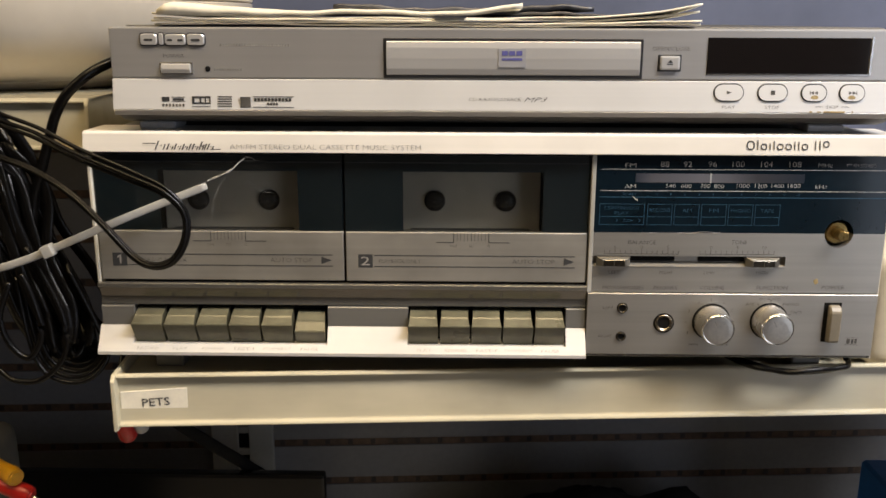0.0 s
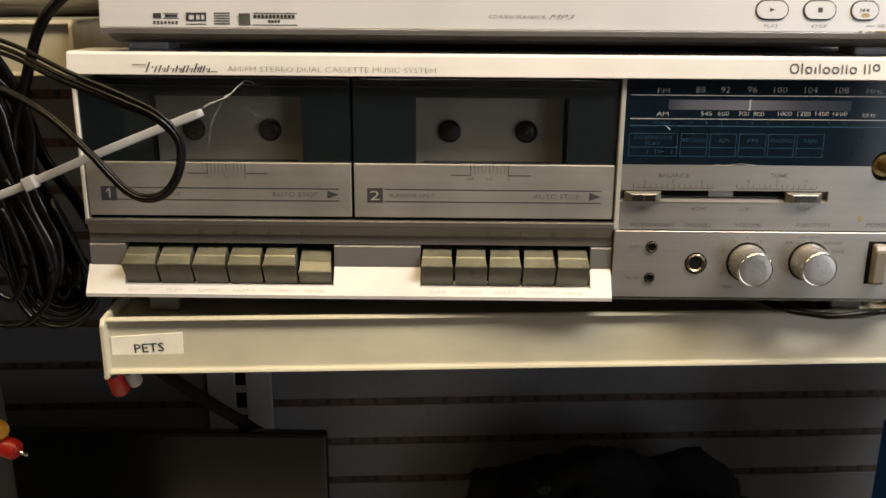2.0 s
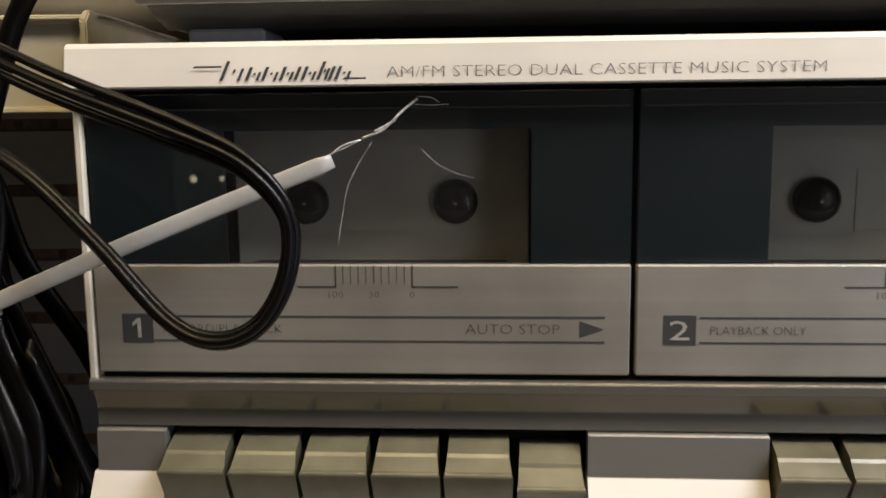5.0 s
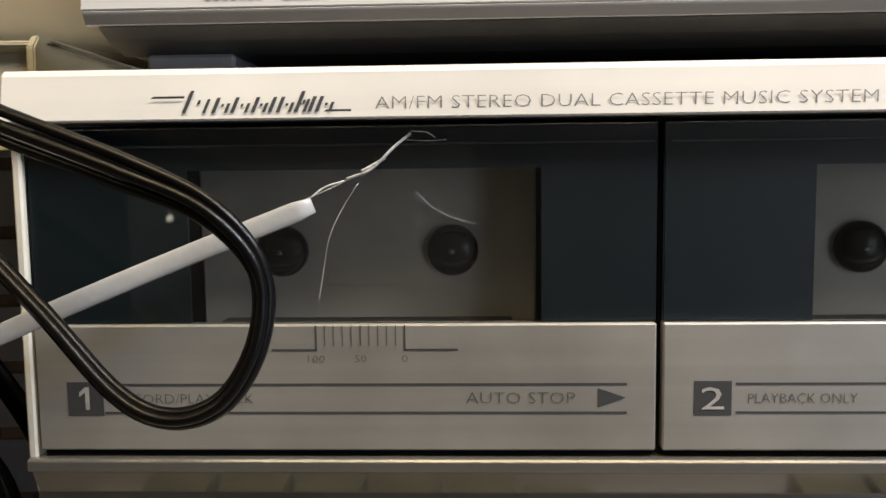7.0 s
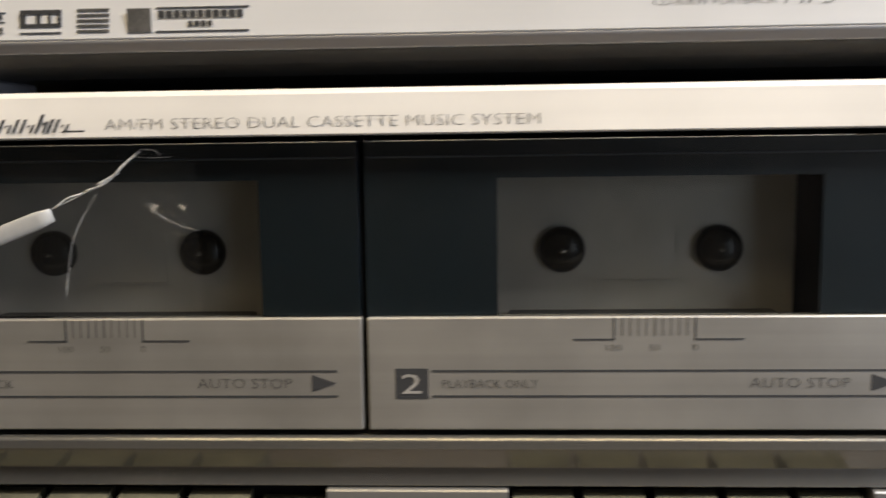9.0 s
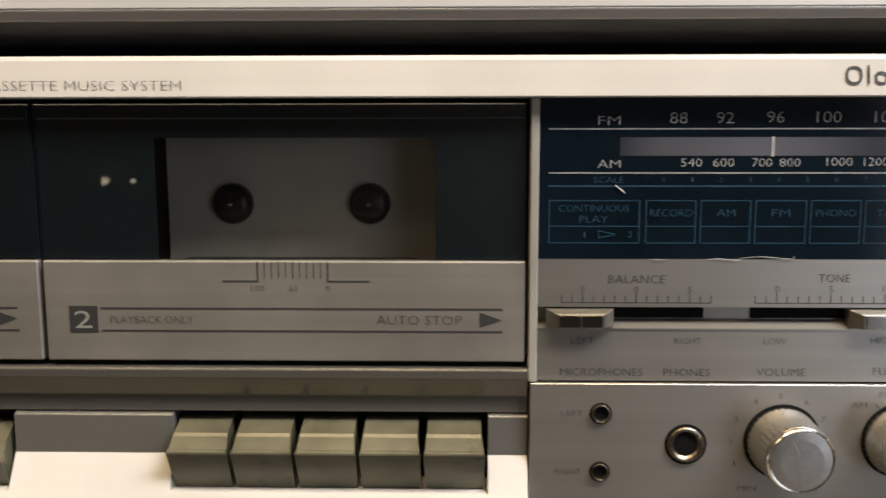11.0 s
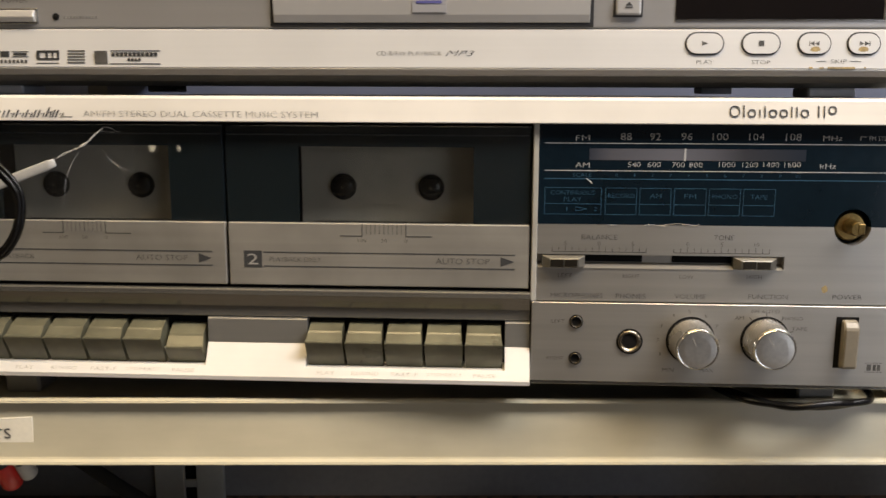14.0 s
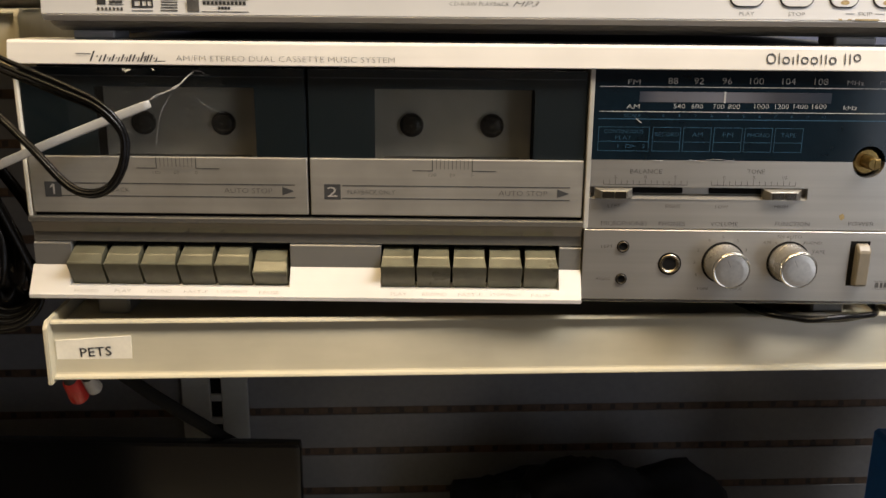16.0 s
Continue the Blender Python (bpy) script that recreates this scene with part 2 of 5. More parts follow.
def part(name, bm, material, parent=None, label="", smooth=False):
    ob = link(name, bm, material, smooth)
    if parent is not None:
        ob.parent = parent
        ob.matrix_parent_inverse = Matrix.LocRotScale(*world_of(parent).decompose()).inverted()
    if label:
        ob["label"] = label
    return ob


def world_of(ob):
    m = ob.matrix_basis.copy()
    while ob.parent is not None:
        m = ob.parent.matrix_basis @ ob.matrix_parent_inverse @ m
        ob = ob.parent
    return m


def thing(name, where, label, category, group="", kind=""):
    ob = new(name)
    ob.empty_display_size = 0.02
    ob.matrix_basis = where if isinstance(where, Matrix) else Matrix.Translation(where)
    return tagged(ob, label, category, group, kind)


def add_box(bm, x0, x1, y0, y1, z0, z1, bevel=0.0, seg=1):
    r = bmesh.ops.create_cube(bm, size=1.0)
    for v in r["verts"]:
        v.co = ((x0 + x1) / 2 + v.co.x * (x1 - x0), (y0 + y1) / 2 + v.co.y * (y1 - y0), (z0 + z1) / 2 + v.co.z * (z1 - z0))
    if bevel:
        edges = {e for v in r["verts"] for e in v.link_edges}
        bmesh.ops.bevel(bm, geom=list(edges), offset=bevel, segments=seg, affect="EDGES", profile=0.6)


def box(name, dims, material, parent=None, bevel=0.0003, label="", seg=1, smooth=False):
    bm = bmesh.new()
    add_box(bm, *dims, bevel, seg)
    return part(name, bm, material, parent, label, smooth)


def boxes(name, many, material, parent=None, bevel=0.0, label=""):
    bm = bmesh.new()
    for d in many:
        add_box(bm, *d, bevel)
    return part(name, bm, material, parent, label)


def prism_bm(bm, x0, x1, profile):
    """A profile of (y, z) points, drawn out along x."""
    a = [bm.verts.new((x0, y, z)) for y, z in profile]
    b = [bm.verts.new((x1, y, z)) for y, z in profile]
    n = len(profile)
    for i in range(n):
        bm.faces.new((a[i], a[(i + 1) % n], b[(i + 1) % n], b[i]))
    bm.faces.new(a)
    bm.faces.new(list(reversed(b)))


def prism(name, x0, x1, profile, material, parent=None, label="", bevel=0.0):
    bm = bmesh.new()
    prism_bm(bm, x0, x1, profile)
    if bevel:
        bmesh.ops.bevel(bm, geom=bm.edges[:], offset=bevel, segments=1, affect="EDGES")
    return part(name, bm, material, parent, label)


def lathe(name, centre, profile, material, parent=None, label="", seg=40, axis="y", smooth=True, wave=0.0):
    """A profile of (radius, along) points, turned about y (towards the viewer is -along) or z."""
    bm = bmesh.new()
    rings = []
    for r, h in profile:
        ring = []
        for i in range(seg):
            a = 2 * math.pi * i / seg
            rr = r * (1 + (wave if i % 2 else 0.0))
            u, v = rr * math.cos(a), rr * math.sin(a)
            p = (u, h, v) if axis == "y" else (u, v, h)
            ring.append(bm.verts.new(Vector(centre) + Vector(p)))
        rings.append(ring)
    for a, b in zip(rings, rings[1:]):
        for i in range(seg):
            bm.faces.new((a[i], a[(i + 1) % seg], b[(i + 1) % seg], b[i]))
    bm.faces.new(rings[0])
    bm.faces.new(rings[-1])
    ob = part(name, bm, material, parent, label, smooth)
    if smooth:
        ob.data.set_sharp_from_angle(angle=radians(40))
    return ob


def spline(points, steps=8):
    """Catmull-Rom through the points."""
    p = [Vector(q) for q in points]
    p = [p[0] * 2 - p[1]] + p + [p[-1] * 2 - p[-2]]
    out = []
    for i in range(1, len(p) - 2):
        for k in range(steps):
            t = k / steps
            a, b, c, d = p[i - 1], p[i], p[i + 1], p[i + 2]
            out.append(0.5 * ((2 * b) + (c - a) * t + (2 * a - 5 * b + 4 * c - d) * t * t + (3 * b - a - 3 * c + d) * t ** 3))
    out.append(p[-2])
    return out


def sweep_bm(bm, path, radius, seg=8, flat=1.0, up=(0, 0, 1)):
    """A tube along a path; flat under 1 squeezes it across up."""
    rings = []
    up = Vector(up)
    for i, q in enumerate(path):
        d = (path[min(i + 1, len(path) - 1)] - path[max(i - 1, 0)]).normalized()
        side = d.cross(up)
        if side.length < 1e-4:
            side = d.cross(Vector((0, 1, 0)))
        side.normalize()
        top = side.cross(d).normalized()
        rings.append([bm.verts.new(q + side * (radius * flat * math.cos(2 * math.pi * k / seg)) + top * (radius * math.sin(2 * math.pi * k / seg))) for k in range(seg)])
    for a, b in zip(rings, rings[1:]):
        for k in range(seg):
            bm.faces.new((a[k], a[(k + 1) % seg], b[(k + 1) % seg], b[k]))
    bm.faces.new(rings[0])
    bm.faces.new(rings[-1])


def tube(name, points, radius, material, parent=None, label="", seg=10, flat=1.0, up=(0, 0, 1), steps=8):
    bm = bmesh.new()
    sweep_bm(bm, spline(points, steps), radius, seg, flat, up)
    return part(name, bm, material, parent, label, True)


def letters(body, x, y, z, width, height, material, parent, tilt=90.0, align="CENTER", name="lettering", thick=0.00004, shear=0.0, turn=0.0, weight=-0.017):
    """A printed word, fitted to a width and a height, standing on a face that looks at -y."""
    cu = bpy.data.curves.new(name, "FONT")
    cu.body, cu.size, cu.extrude, cu.align_x, cu.align_y = body, 1.0, 0.0, "CENTER", "CENTER"
    cu.shear, cu.resolution_u, cu.offset = shear, 2, weight
    tmp = bpy.data.objects.new(name, cu)
    scene.collection.objects.link(tmp)
    bpy.context.view_layer.update()
    me = bpy.data.meshes.new_from_object(tmp.evaluated_get(bpy.context.evaluated_depsgraph_get()))
    bpy.data.objects.remove(tmp)
    bpy.data.curves.remove(cu)
    co = np.array([v.co[:] for v in me.vertices])
    lo, hi = co.min(0), co.max(0)
    sx, sy = width / max(hi[0] - lo[0], 1e-6), height / max(hi[1] - lo[1], 1e-6)
    if align == "LEFT":
        x = x + width / 2
    mid = (lo + hi) / 2
    for v in me.vertices:
        v.co = ((v.co.x - mid[0]) * sx, (v.co.y - mid[1]) * sy, thick)
    me.materials.append(material)
    ob = new(name, me)
    m = pose(x, y, z, tilt, 0, 0) @ pose(0, 0, 0, 0, 0, turn)
    ob.parent = parent
    ob.matrix_parent_inverse = world_of(parent).inverted()
    ob.matrix_basis = m
    return ob


def bars(name, x, y, z, width, height, count, material, parent, label=""):
    """A line of print too small to read: plain bars."""
    rng = random.Random(int(x * 1e5) + int(z * 1e4))
    at, many = x, []
    step = width / count
    for i in range(count):
        w = step * rng.uniform(0.62, 0.86)
        many.append((at, at + w, y - 0.00006, y, z - height / 2, z + height / 2))
        at += step
    return boxes(name, many, material, parent, 0, label)


def half_collar(name, x0, x1, z0, z1, cx, cz, r, y0, y1, lower, material, parent, label=""):
    """The half of a plate that surrounds a round hole whose centre lies on its edge."""
    bm = bmesh.new()
    n = 20
    loops = []
    far = [math.atan2((z0 if lower else z1) - cz, x - cx) for x in (x0, x1)]
    for a in sorted([math.pi * i / n * (-1 if lower else 1) for i in range(n + 1)] + far, key=abs):
        c, s = math.cos(a), math.sin(a)
        k = 1e9
        if abs(c) > 1e-6:
            k = min(k, ((x1 - cx) if c > 0 else (x0 - cx)) / c)
        if abs(s) > 1e-6:
            k = min(k, ((z1 - cz) if s > 0 else (z0 - cz)) / s)
        loops.append([bm.verts.new((cx + q * c, y, cz + q * s)) for y in (y0, y1) for q in (r, k)])
    for a, b in zip(loops, loops[1:]):
        bm.faces.new((a[0], a[1], b[1], b[0]))
        bm.faces.new((a[2], b[2], b[3], a[3]))
        bm.faces.new((a[0], b[0], b[2], a[2]))
        bm.faces.new((a[1], a[3], b[3], b[1]))
    bm.faces.new((loops[0][0], loops[0][2], loops[0][3], loops[0][1]))
    bm.faces.new((loops[-1][0], loops[-1][1], loops[-1][3], loops[-1][2]))
    return part(name, bm, material, parent, label)


# ---------------------------------------------------------------- the shop round the shelf
TOP = -0.006          # upper face of the shelf
DECK = TOP - 0.007    # the sunken board behind its front edge
YAW = 3.5             # the fixture stands turned against the stereo
FIX = pose(0.0, -0.014, 0, 0, 0, YAW)


def setting(ob, label="", category=""):
    return tagged(ob, label, category, "", "structure")


FLOOR_Z, CEIL_Z = -1.05, 1.50
setting(box("floor", (-3.2, 3.4, -2.4, 0.62, FLOOR_Z - 0.05, FLOOR_Z), M_FLOOR, None, 0), "worn brown shop floor", "floor")
setting(box("ceiling", (-3.2, 3.4, -2.4, 0.62, CEIL_Z, CEIL_Z + 0.05), M_CEIL, None, 0), "off-white tiled shop ceiling", "ceiling")
setting(box("wall_north", (-3.2, 3.4, 0.62, 0.70, FLOOR_Z, CEIL_Z), M_WALL, None, 0), "plain painted shop wall behind the fixture", "wall")
# unseen wall, coloured near-black to keep reflections in panes and metal low
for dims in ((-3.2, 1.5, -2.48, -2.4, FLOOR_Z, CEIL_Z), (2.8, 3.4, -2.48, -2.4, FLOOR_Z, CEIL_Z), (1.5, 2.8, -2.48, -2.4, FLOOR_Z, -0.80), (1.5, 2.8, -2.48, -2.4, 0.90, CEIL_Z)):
    setting(box("wall_south", dims, M_AISLE, None, 0), "unseen far side of the shop aisle with a window, its dimness put into a dark colour", "wall")
window = setting(thing("window_1", (2.15, -2.44, 0.05), "shop window letting in cool daylight", "window"))
for dims in ((1.5, 1.55, -2.47, -2.41, -0.80, 0.9), (2.75, 2.8, -2.47, -2.41, -0.80, 0.9), (1.55, 2.75, -2.47, -2.41, -0.80, -0.75), (1.55, 2.75, -2.47, -2.41, 0.85, 0.9)):
    box("window_frame", dims, M_UPRIGHT, window, 0.003)
setting(box("wall_west", (-3.28, -3.2, -2.4, 0.62, FLOOR_Z, CEIL_Z), M_WALL, None, 0), "plain painted shop wall", "wall")
setting(box("wall_east", (3.4, 3.48, -2.4, 0.62, FLOOR_Z, CEIL_Z), M_WALLBLUE, None, 0), "blue painted shop wall", "wall")


M_BULB = bpy.data.materials.new("lit_bulb")
M_BULB.use_nodes = True
M_BULB.node_tree.nodes["Principled BSDF"].inputs["Emission Color"].default_value = (1.0, 0.86, 0.62, 1)
M_BULB.node_tree.nodes["Principled BSDF"].inputs["Emission Strength"].default_value = 6.0
for x, r in ((-0.80, 0.011), (-0.715, 0.007)):
    spot = thing("display_light", (x, -2.40, -0.052), "small lit display bulb on the far side of the aisle", "lamp", "aisle display bulbs")
    lathe("holder", (x, -2.40, -0.052), [(0.020, 0.0), (0.020, 0.010), (0.013, 0.022), (0.008, 0.026)], M_BLACK, spot, "black bulb holder", 20)
    lathe("bulb", (x, -2.374, -0.052), [(r * 0.5, 0.0), (r * 0.92, r * 0.5), (r, r), (r * 0.8, r * 1.6), (r * 0.2, r * 1.95)], M_BULB, spot, "glowing warm bulb", 20)


BACK = 0.455
PITCH, SLOT0 = 0.0492, -0.278
wall = setting(thing("slatwall", FIX, "dark grey slatted display wall with brown grooves", "slatwall"))


def fbox(name, dims, material, parent=None, bevel=0.0003, label="", seg=1):
    """A box in the fixture's own axes."""
    bm = bmesh.new()
    add_box(bm, *dims, bevel, seg)
    bmesh.ops.transform(bm, matrix=FIX, verts=bm.verts)
    return part(name, bm, material, parent, label)


fbox("backing", (-1.2, 1.3, BACK - 0.0022, BACK + 0.02, -1.0, 1.0), M_SLOT, wall, 0, "brown perforated backing in the grooves")
holes = bmesh.new()
for k in range(-9, 13):
    z = SLOT0 + k * PITCH
    fbox("slat", (-1.2, 1.3, BACK - 0.004, BACK - 0.0024, z + 0.0045, z + PITCH - 0.0045), M_SLAT, wall, 0.0006)
    for i in range(-22, 28):
        add_box(holes, i * 0.0262 + 0.008 - 0.0028, i * 0.0262 + 0.008 + 0.0028, BACK - 0.0030, BACK - 0.0020, z - 0.0030, z + 0.0030)
bmesh.ops.transform(holes, matrix=FIX, verts=holes.verts)
part("hole_row", holes, M_WELL_DARK, wall, "small dark round holes along the grooves")

upright = thing("upright_post", FIX @ pose(-0.01, BACK, -1.0), "off-white slotted steel shelving upright", "upright")
for x0, x1 in ((-0.045, -0.015), (-0.003, 0.025)):
    fbox("flange", (x0, x1, BACK - 0.012, BACK - 0.0045, -1.0, 1.0), M_UPRIGHT, upright, 0.001)
fbox("slot_back", (-0.015, -0.003, BACK - 0.007, BACK - 0.0045, -1.0, 1.0), M_GAP, upright, 0)
for k in range(-18, 8):
    z = -0.288 + k * 0.0272
    fbox("slot_bridge", (-0.015, -0.003, BACK - 0.0118, BACK - 0.007, z, z + 0.0075), M_UPRIGHT, upright, 0.0006)


def shelf(name, u0, u1, v0, v1, top, lip, label, left_plate, right_plate, sunk=0.0):
    """A steel shelf with a price channel along its front and end plates."""
    t = thing(name, FIX @ pose((u0 + u1) / 2, (v0 + v1) / 2, top), label, "shelf")

    def fprism(nm, profile, a=u0, b=u1, bevel=0.0):
        bm = bmesh.new()
        prism_bm(bm, a, b, profile)
        if bevel:
            bmesh.ops.bevel(bm, geom=bm.edges[:], offset=bevel, segments=2, affect="EDGES")
        bmesh.ops.transform(bm, matrix=FIX, verts=bm.verts)
        return part(nm, bm, M_SHELF, t)
    if sunk:
        fprism("deck", [(v0 + 0.0042, top - sunk), (v1, top - sunk), (v1, top - sunk - 0.003), (v0 + 0.0042, top - sunk - 0.003)])
    else:
        fprism("deck", [(v0 + 0.002, top - 0.0015), (v0 + 0.006, top), (v1, top), (v1, top - 0.003), (v0 + 0.006, top - 0.003)])
    # the channel: rolled top edge, sunken face leaning back at the top, small ledge below
    fprism("price_channel", [(v0 + 0.0005, top - 0.0005), (v0 - 0.0012, top - 0.0013), (v0 - 0.0012, top - 0.0024), (v0 + 0.0022, top - 0.0036),
                             (v0 + 0.0005, top - lip + 0.0022), (v0 - 0.0030, top - lip + 0.0014), (v0 - 0.0034, top - lip), (v0 + 0.008, top - lip),
                             (v0 + 0.009, top - sunk - 0.0032), (v0 + 0.0038, top - sunk - 0.0032), (v0 + 0.0028, top - 0.0005)], u0 + 0.0022, u1 - 0.0022, 0.0004)
    for on, u, d in ((left_plate, u0, 1), (right_plate, u1, -1)):
        if on:
            fprism("end_plate", [(v0 - 0.006, top - lip - 0.002), (v0 - 0.0055, top - 0.003), (v0 - 0.002, top + 0.0005), (v0 + 0.03, top + 0.0005),
                                 (v0 + 0.20, top - 0.002), (v0 + 0.20, top - lip * 0.8), (v0 + 0.02, top - lip - 0.003)], min(u, u + d * 0.0024), max(u, u + d * 0.0024), 0.0005)
    return t


shelf("display_shelf", 0.002, 0.91, 0.0, BACK - 0.014, TOP, 0.0328, "cream enamelled steel shelf with a price channel in front", True, True, 0.007)
shelf("side_shelf", -0.92, -0.017, 0.062, BACK - 0.014, 0.151, 0.031, "cream enamelled steel shelf of the next bay", False, True)
shelf("bottom_shelf", 0.002, 0.91, -0.05, BACK - 0.014, -0.52, 0.0375, "cream steel shelf low on the fixture, in the dark", True, True)
shelf("bottom_shelf", -0.92, -0.002, -0.05, BACK - 0.014, -0.52, 0.0375, "cream steel shelf low on the fixture, in the dark", True, True)

# ---------------------------------------------------------------- the stereo
L, R, MID = -0.007, 0.4555, 0.2838
stereo = thing("stereo_system", (0.224, 0.14, DECK), "silver double cassette stereo with dark tuner window, standing on the shelf", "stereo")
box("cabinet", (L + 0.001, R - 0.001, 0.0280, 0.41, 0.003, 0.1345), M_DVD_TOP, stereo, 0.002)
prism("header_strip", L, R, [(-0.0042, 0.1255), (-0.0022, 0.1362), (-0.0010, 0.1372), (0.030, 0.1372), (0.030, 0.1255)], M_HEADER, stereo, "ivory strip with printed names", 0.0004)
box("side_edge", (L, -0.0048, 0.0, 0.0085, 0.0455, 0.1255), M_EDGE, stereo, 0.0005)
for x in (0.027, 0.424):
    for y in (0.026, 0.25):
        box("foot", (x - 0.009, x + 0.009, y - 0.010, y + 0.010, DECK, 0.0031), M_DIVIDER, stereo, 0.0012, "grey plastic foot")


def deck_door(left, right, x0, number, words, spindle_x):
    """One tape door: printed lower plate, smoked pane with a dark mask, the deck behind it."""
    door = part("deck_door", door_plate(left, right), M_SILVER_DOOR, stereo, "satin silver tape door with a smoked window")
    box("pane", (left, right, -0.0003, 0.0012, 0.0791, 0.1240), M_PANE, door, 0.0003, "smoked clear window pane").visible_shadow = False
    ox0, ox1, top = spindle_x - 0.0392, spindle_x + 0.0421, 0.1143
    slip = -0.0036 if number == "2" else 0.0    # the second door is printed further in
    bm = bmesh.new()
    for d in ((left, ox0, 0.0014, 0.0022, 0.0791, 0.1240), (ox1, right, 0.0014, 0.0022, 0.0791, 0.1240), (ox0, ox1, 0.0014, 0.0022, top, 0.1240)):
        add_box(bm, *d)
    part("mask", bm, M_NAVY, door, "navy painted border behind the pane")
    box("pane_rib", (left + 0.001, right - 0.001, -0.0008, -0.0002, 0.1196, 0.1201), M_NAVY, door, 0.0002)
    # the deck
    bm = bmesh.new()
    for d in ((x0 + 0.014, x0 + 0.0145, 0.003, 0.0215, 0.0775, 0.1235), (x0 + 0.1285, x0 + 0.129, 0.003, 0.0215, 0.0775, 0.1235),
              (x0 + 0.014, x0 + 0.129, 0.003, 0.0215, 0.1225, 0.1235), (x0 + 0.014, x0 + 0.129, 0.005, 0.0215, 0.0745, 0.0755)):
        add_box(bm, *d)
    part("deck_well", bm, M_WELL_DARK, stereo, "dark walls of the tape well")
    plate = box("deck_plate", (spindle_x - 0.0420, spindle_x + 0.0420, 0.0205, 0.022, 0.0755, 0.1225), M_WELL, stereo, 0.0004, "grey plate with two spindles")
    cx = spindle_x
    bm = bmesh.new()
    for d in ((cx - 0.0105, cx + 0.0105, 0.02025, 0.0204, 0.1020, 0.1023), (cx - 0.0105, cx + 0.0105, 0.0200, 0.0204, 0.0848, 0.0852),
              (cx - 0.0105, cx - 0.0101, 0.02025, 0.0204, 0.0852, 0.1020), (cx + 0.0101, cx + 0.0105, 0.02025, 0.0204, 0.0852, 0.1020)):
        add_box(bm, *d)
    part("raised_frame", bm, M_WELL, plate)
    box("head_bridge", (cx - 0.036, cx + 0.036, 0.012, 0.019, 0.0757, 0.0772), M_BLACK, plate, 0.0005)
    for s in (-0.0213, 0.0213):
        lathe("spindle", (cx + s, 0, 0.0938), [(0.0064, 0.0204), (0.0064, 0.0190), (0.0062, 0.0182), (0.0054, 0.0173), (0.0040, 0.0166), (0.0022, 0.0161), (0.0006, 0.0160)], M_SPINDLE, plate, "black domed tape spindle", 32)
        lathe("spindle_tip", (cx + s, 0, 0.0938), [(0.0008, 0.0161), (0.0007, 0.0157), (0.0004, 0.01545), (0.0001, 0.0154)], M_CHROME, plate, "bright tip of the spindle", 12)
    # print
    y = -0.00012
    ax = x0 + 0.1378 + slip
    boxes("rule", [(x0 + 0.0162, ax, y, 0, 0.0645, 0.0650), (x0 + 0.0162, ax, y, 0, 0.0578, 0.0583)], M_INK, door)
    nx = x0 + slip * 0.2
    box("number_field", (nx + 0.0075, nx + 0.0160, y, 0, 0.0574, 0.0654), M_INK, door, 0)
    if number == "1":
        bm = bmesh.new()
        for shape in (((0.0117, 0.0588), (0.0127, 0.0588), (0.0127, 0.0642), (0.0117, 0.0642)), ((0.0117, 0.0642), (0.0103, 0.0629), (0.0103, 0.0619), (0.0117, 0.0630))):
            bm.faces.new([bm.verts.new((nx + px, y - 0.0001, pz)) for px, pz in shape])
        part("numeral", bm, M_NUMERAL, door)
    else:
        letters(number, nx + 0.0117, y - 0.0001, 0.0614, 0.0052, 0.0052, M_NUMERAL, door, weight=0.0, name="numeral")
    bm = bmesh.new()
    tri = [bm.verts.new((x0 + slip + dx, y, z)) for dx, z in ((0.1312, 0.0638), (0.1312, 0.0593), (0.1375, 0.06155))]
    bm.faces.new(tri)
    part("arrow", bm, M_INK, door)
    letters("AUTO STOP", x0 + slip + 0.1010, y, 0.06155, 0.0250, 0.0026, M_INK_FAINT, door, align="LEFT")
    letters(words, x0 + 0.0190, y, 0.0614, 0.0325 if number == "1" else 0.0245, 0.0022, M_INK_FAINT, door, align="LEFT")
    sx = x0 + slip + 0.0562
    many = [(sx, sx + 0.0103, y, 0, 0.0727, 0.0731), (sx + 0.0308, sx + 0.0430, y, 0, 0.0727, 0.0731),
            (sx + 0.0101, sx + 0.0105, y, 0, 0.0727, 0.0786), (sx + 0.0306, sx + 0.0310, y, 0, 0.0727, 0.0786)]
    boxes("scale_line", [many[0], many[2]], M_INK, door)
    boxes("scale_line", [many[1], many[3]], M_INK, door)
    boxes("scale_tick", [(sx + 0.0103 + k * 0.00205 - 0.00012, sx + 0.0103 + k * 0.00205 + (0.00022 if k == 5 else 0.00010), y, 0, 0.0738, 0.0786) for k in range(1, 10)], M_INK_FAINT, door)
    for txt, dx in (("100", 0.0103), ("50", 0.0206), ("0", 0.0308)):
        letters(txt, sx + dx, y, 0.0708, 0.0013 * len(txt), 0.0016, M_INK_FAINT, door)
    return door


def door_plate(x0, x1):
    bm = bmesh.new()
    add_box(bm, x0, x1, 0.0, 0.004, 0.0490, 0.0788, 0.0004)
    return bm


deck_door(-0.0039, 0.1402, -0.0042, "1", "RECORD/PLAYBACK", 0.0722)
deck_door(0.1417, 0.2827, 0.1420, "2", "PLAYBACK ONLY", 0.2146)
box("gap_backing", (-0.0048, MID, 0.0235, 0.026, 0.046, 0.1255), M_GAP, stereo, 0)
box("door_post", (0.1402, 0.1417, 0.0035, 0.0235, 0.046, 0.1255), M_GAP, stereo, 0)
boxes("door_sill_gap", [(-0.0048, MID, 0.0042, 0.0075, 0.0470, 0.0492)], M_GAP, stereo)

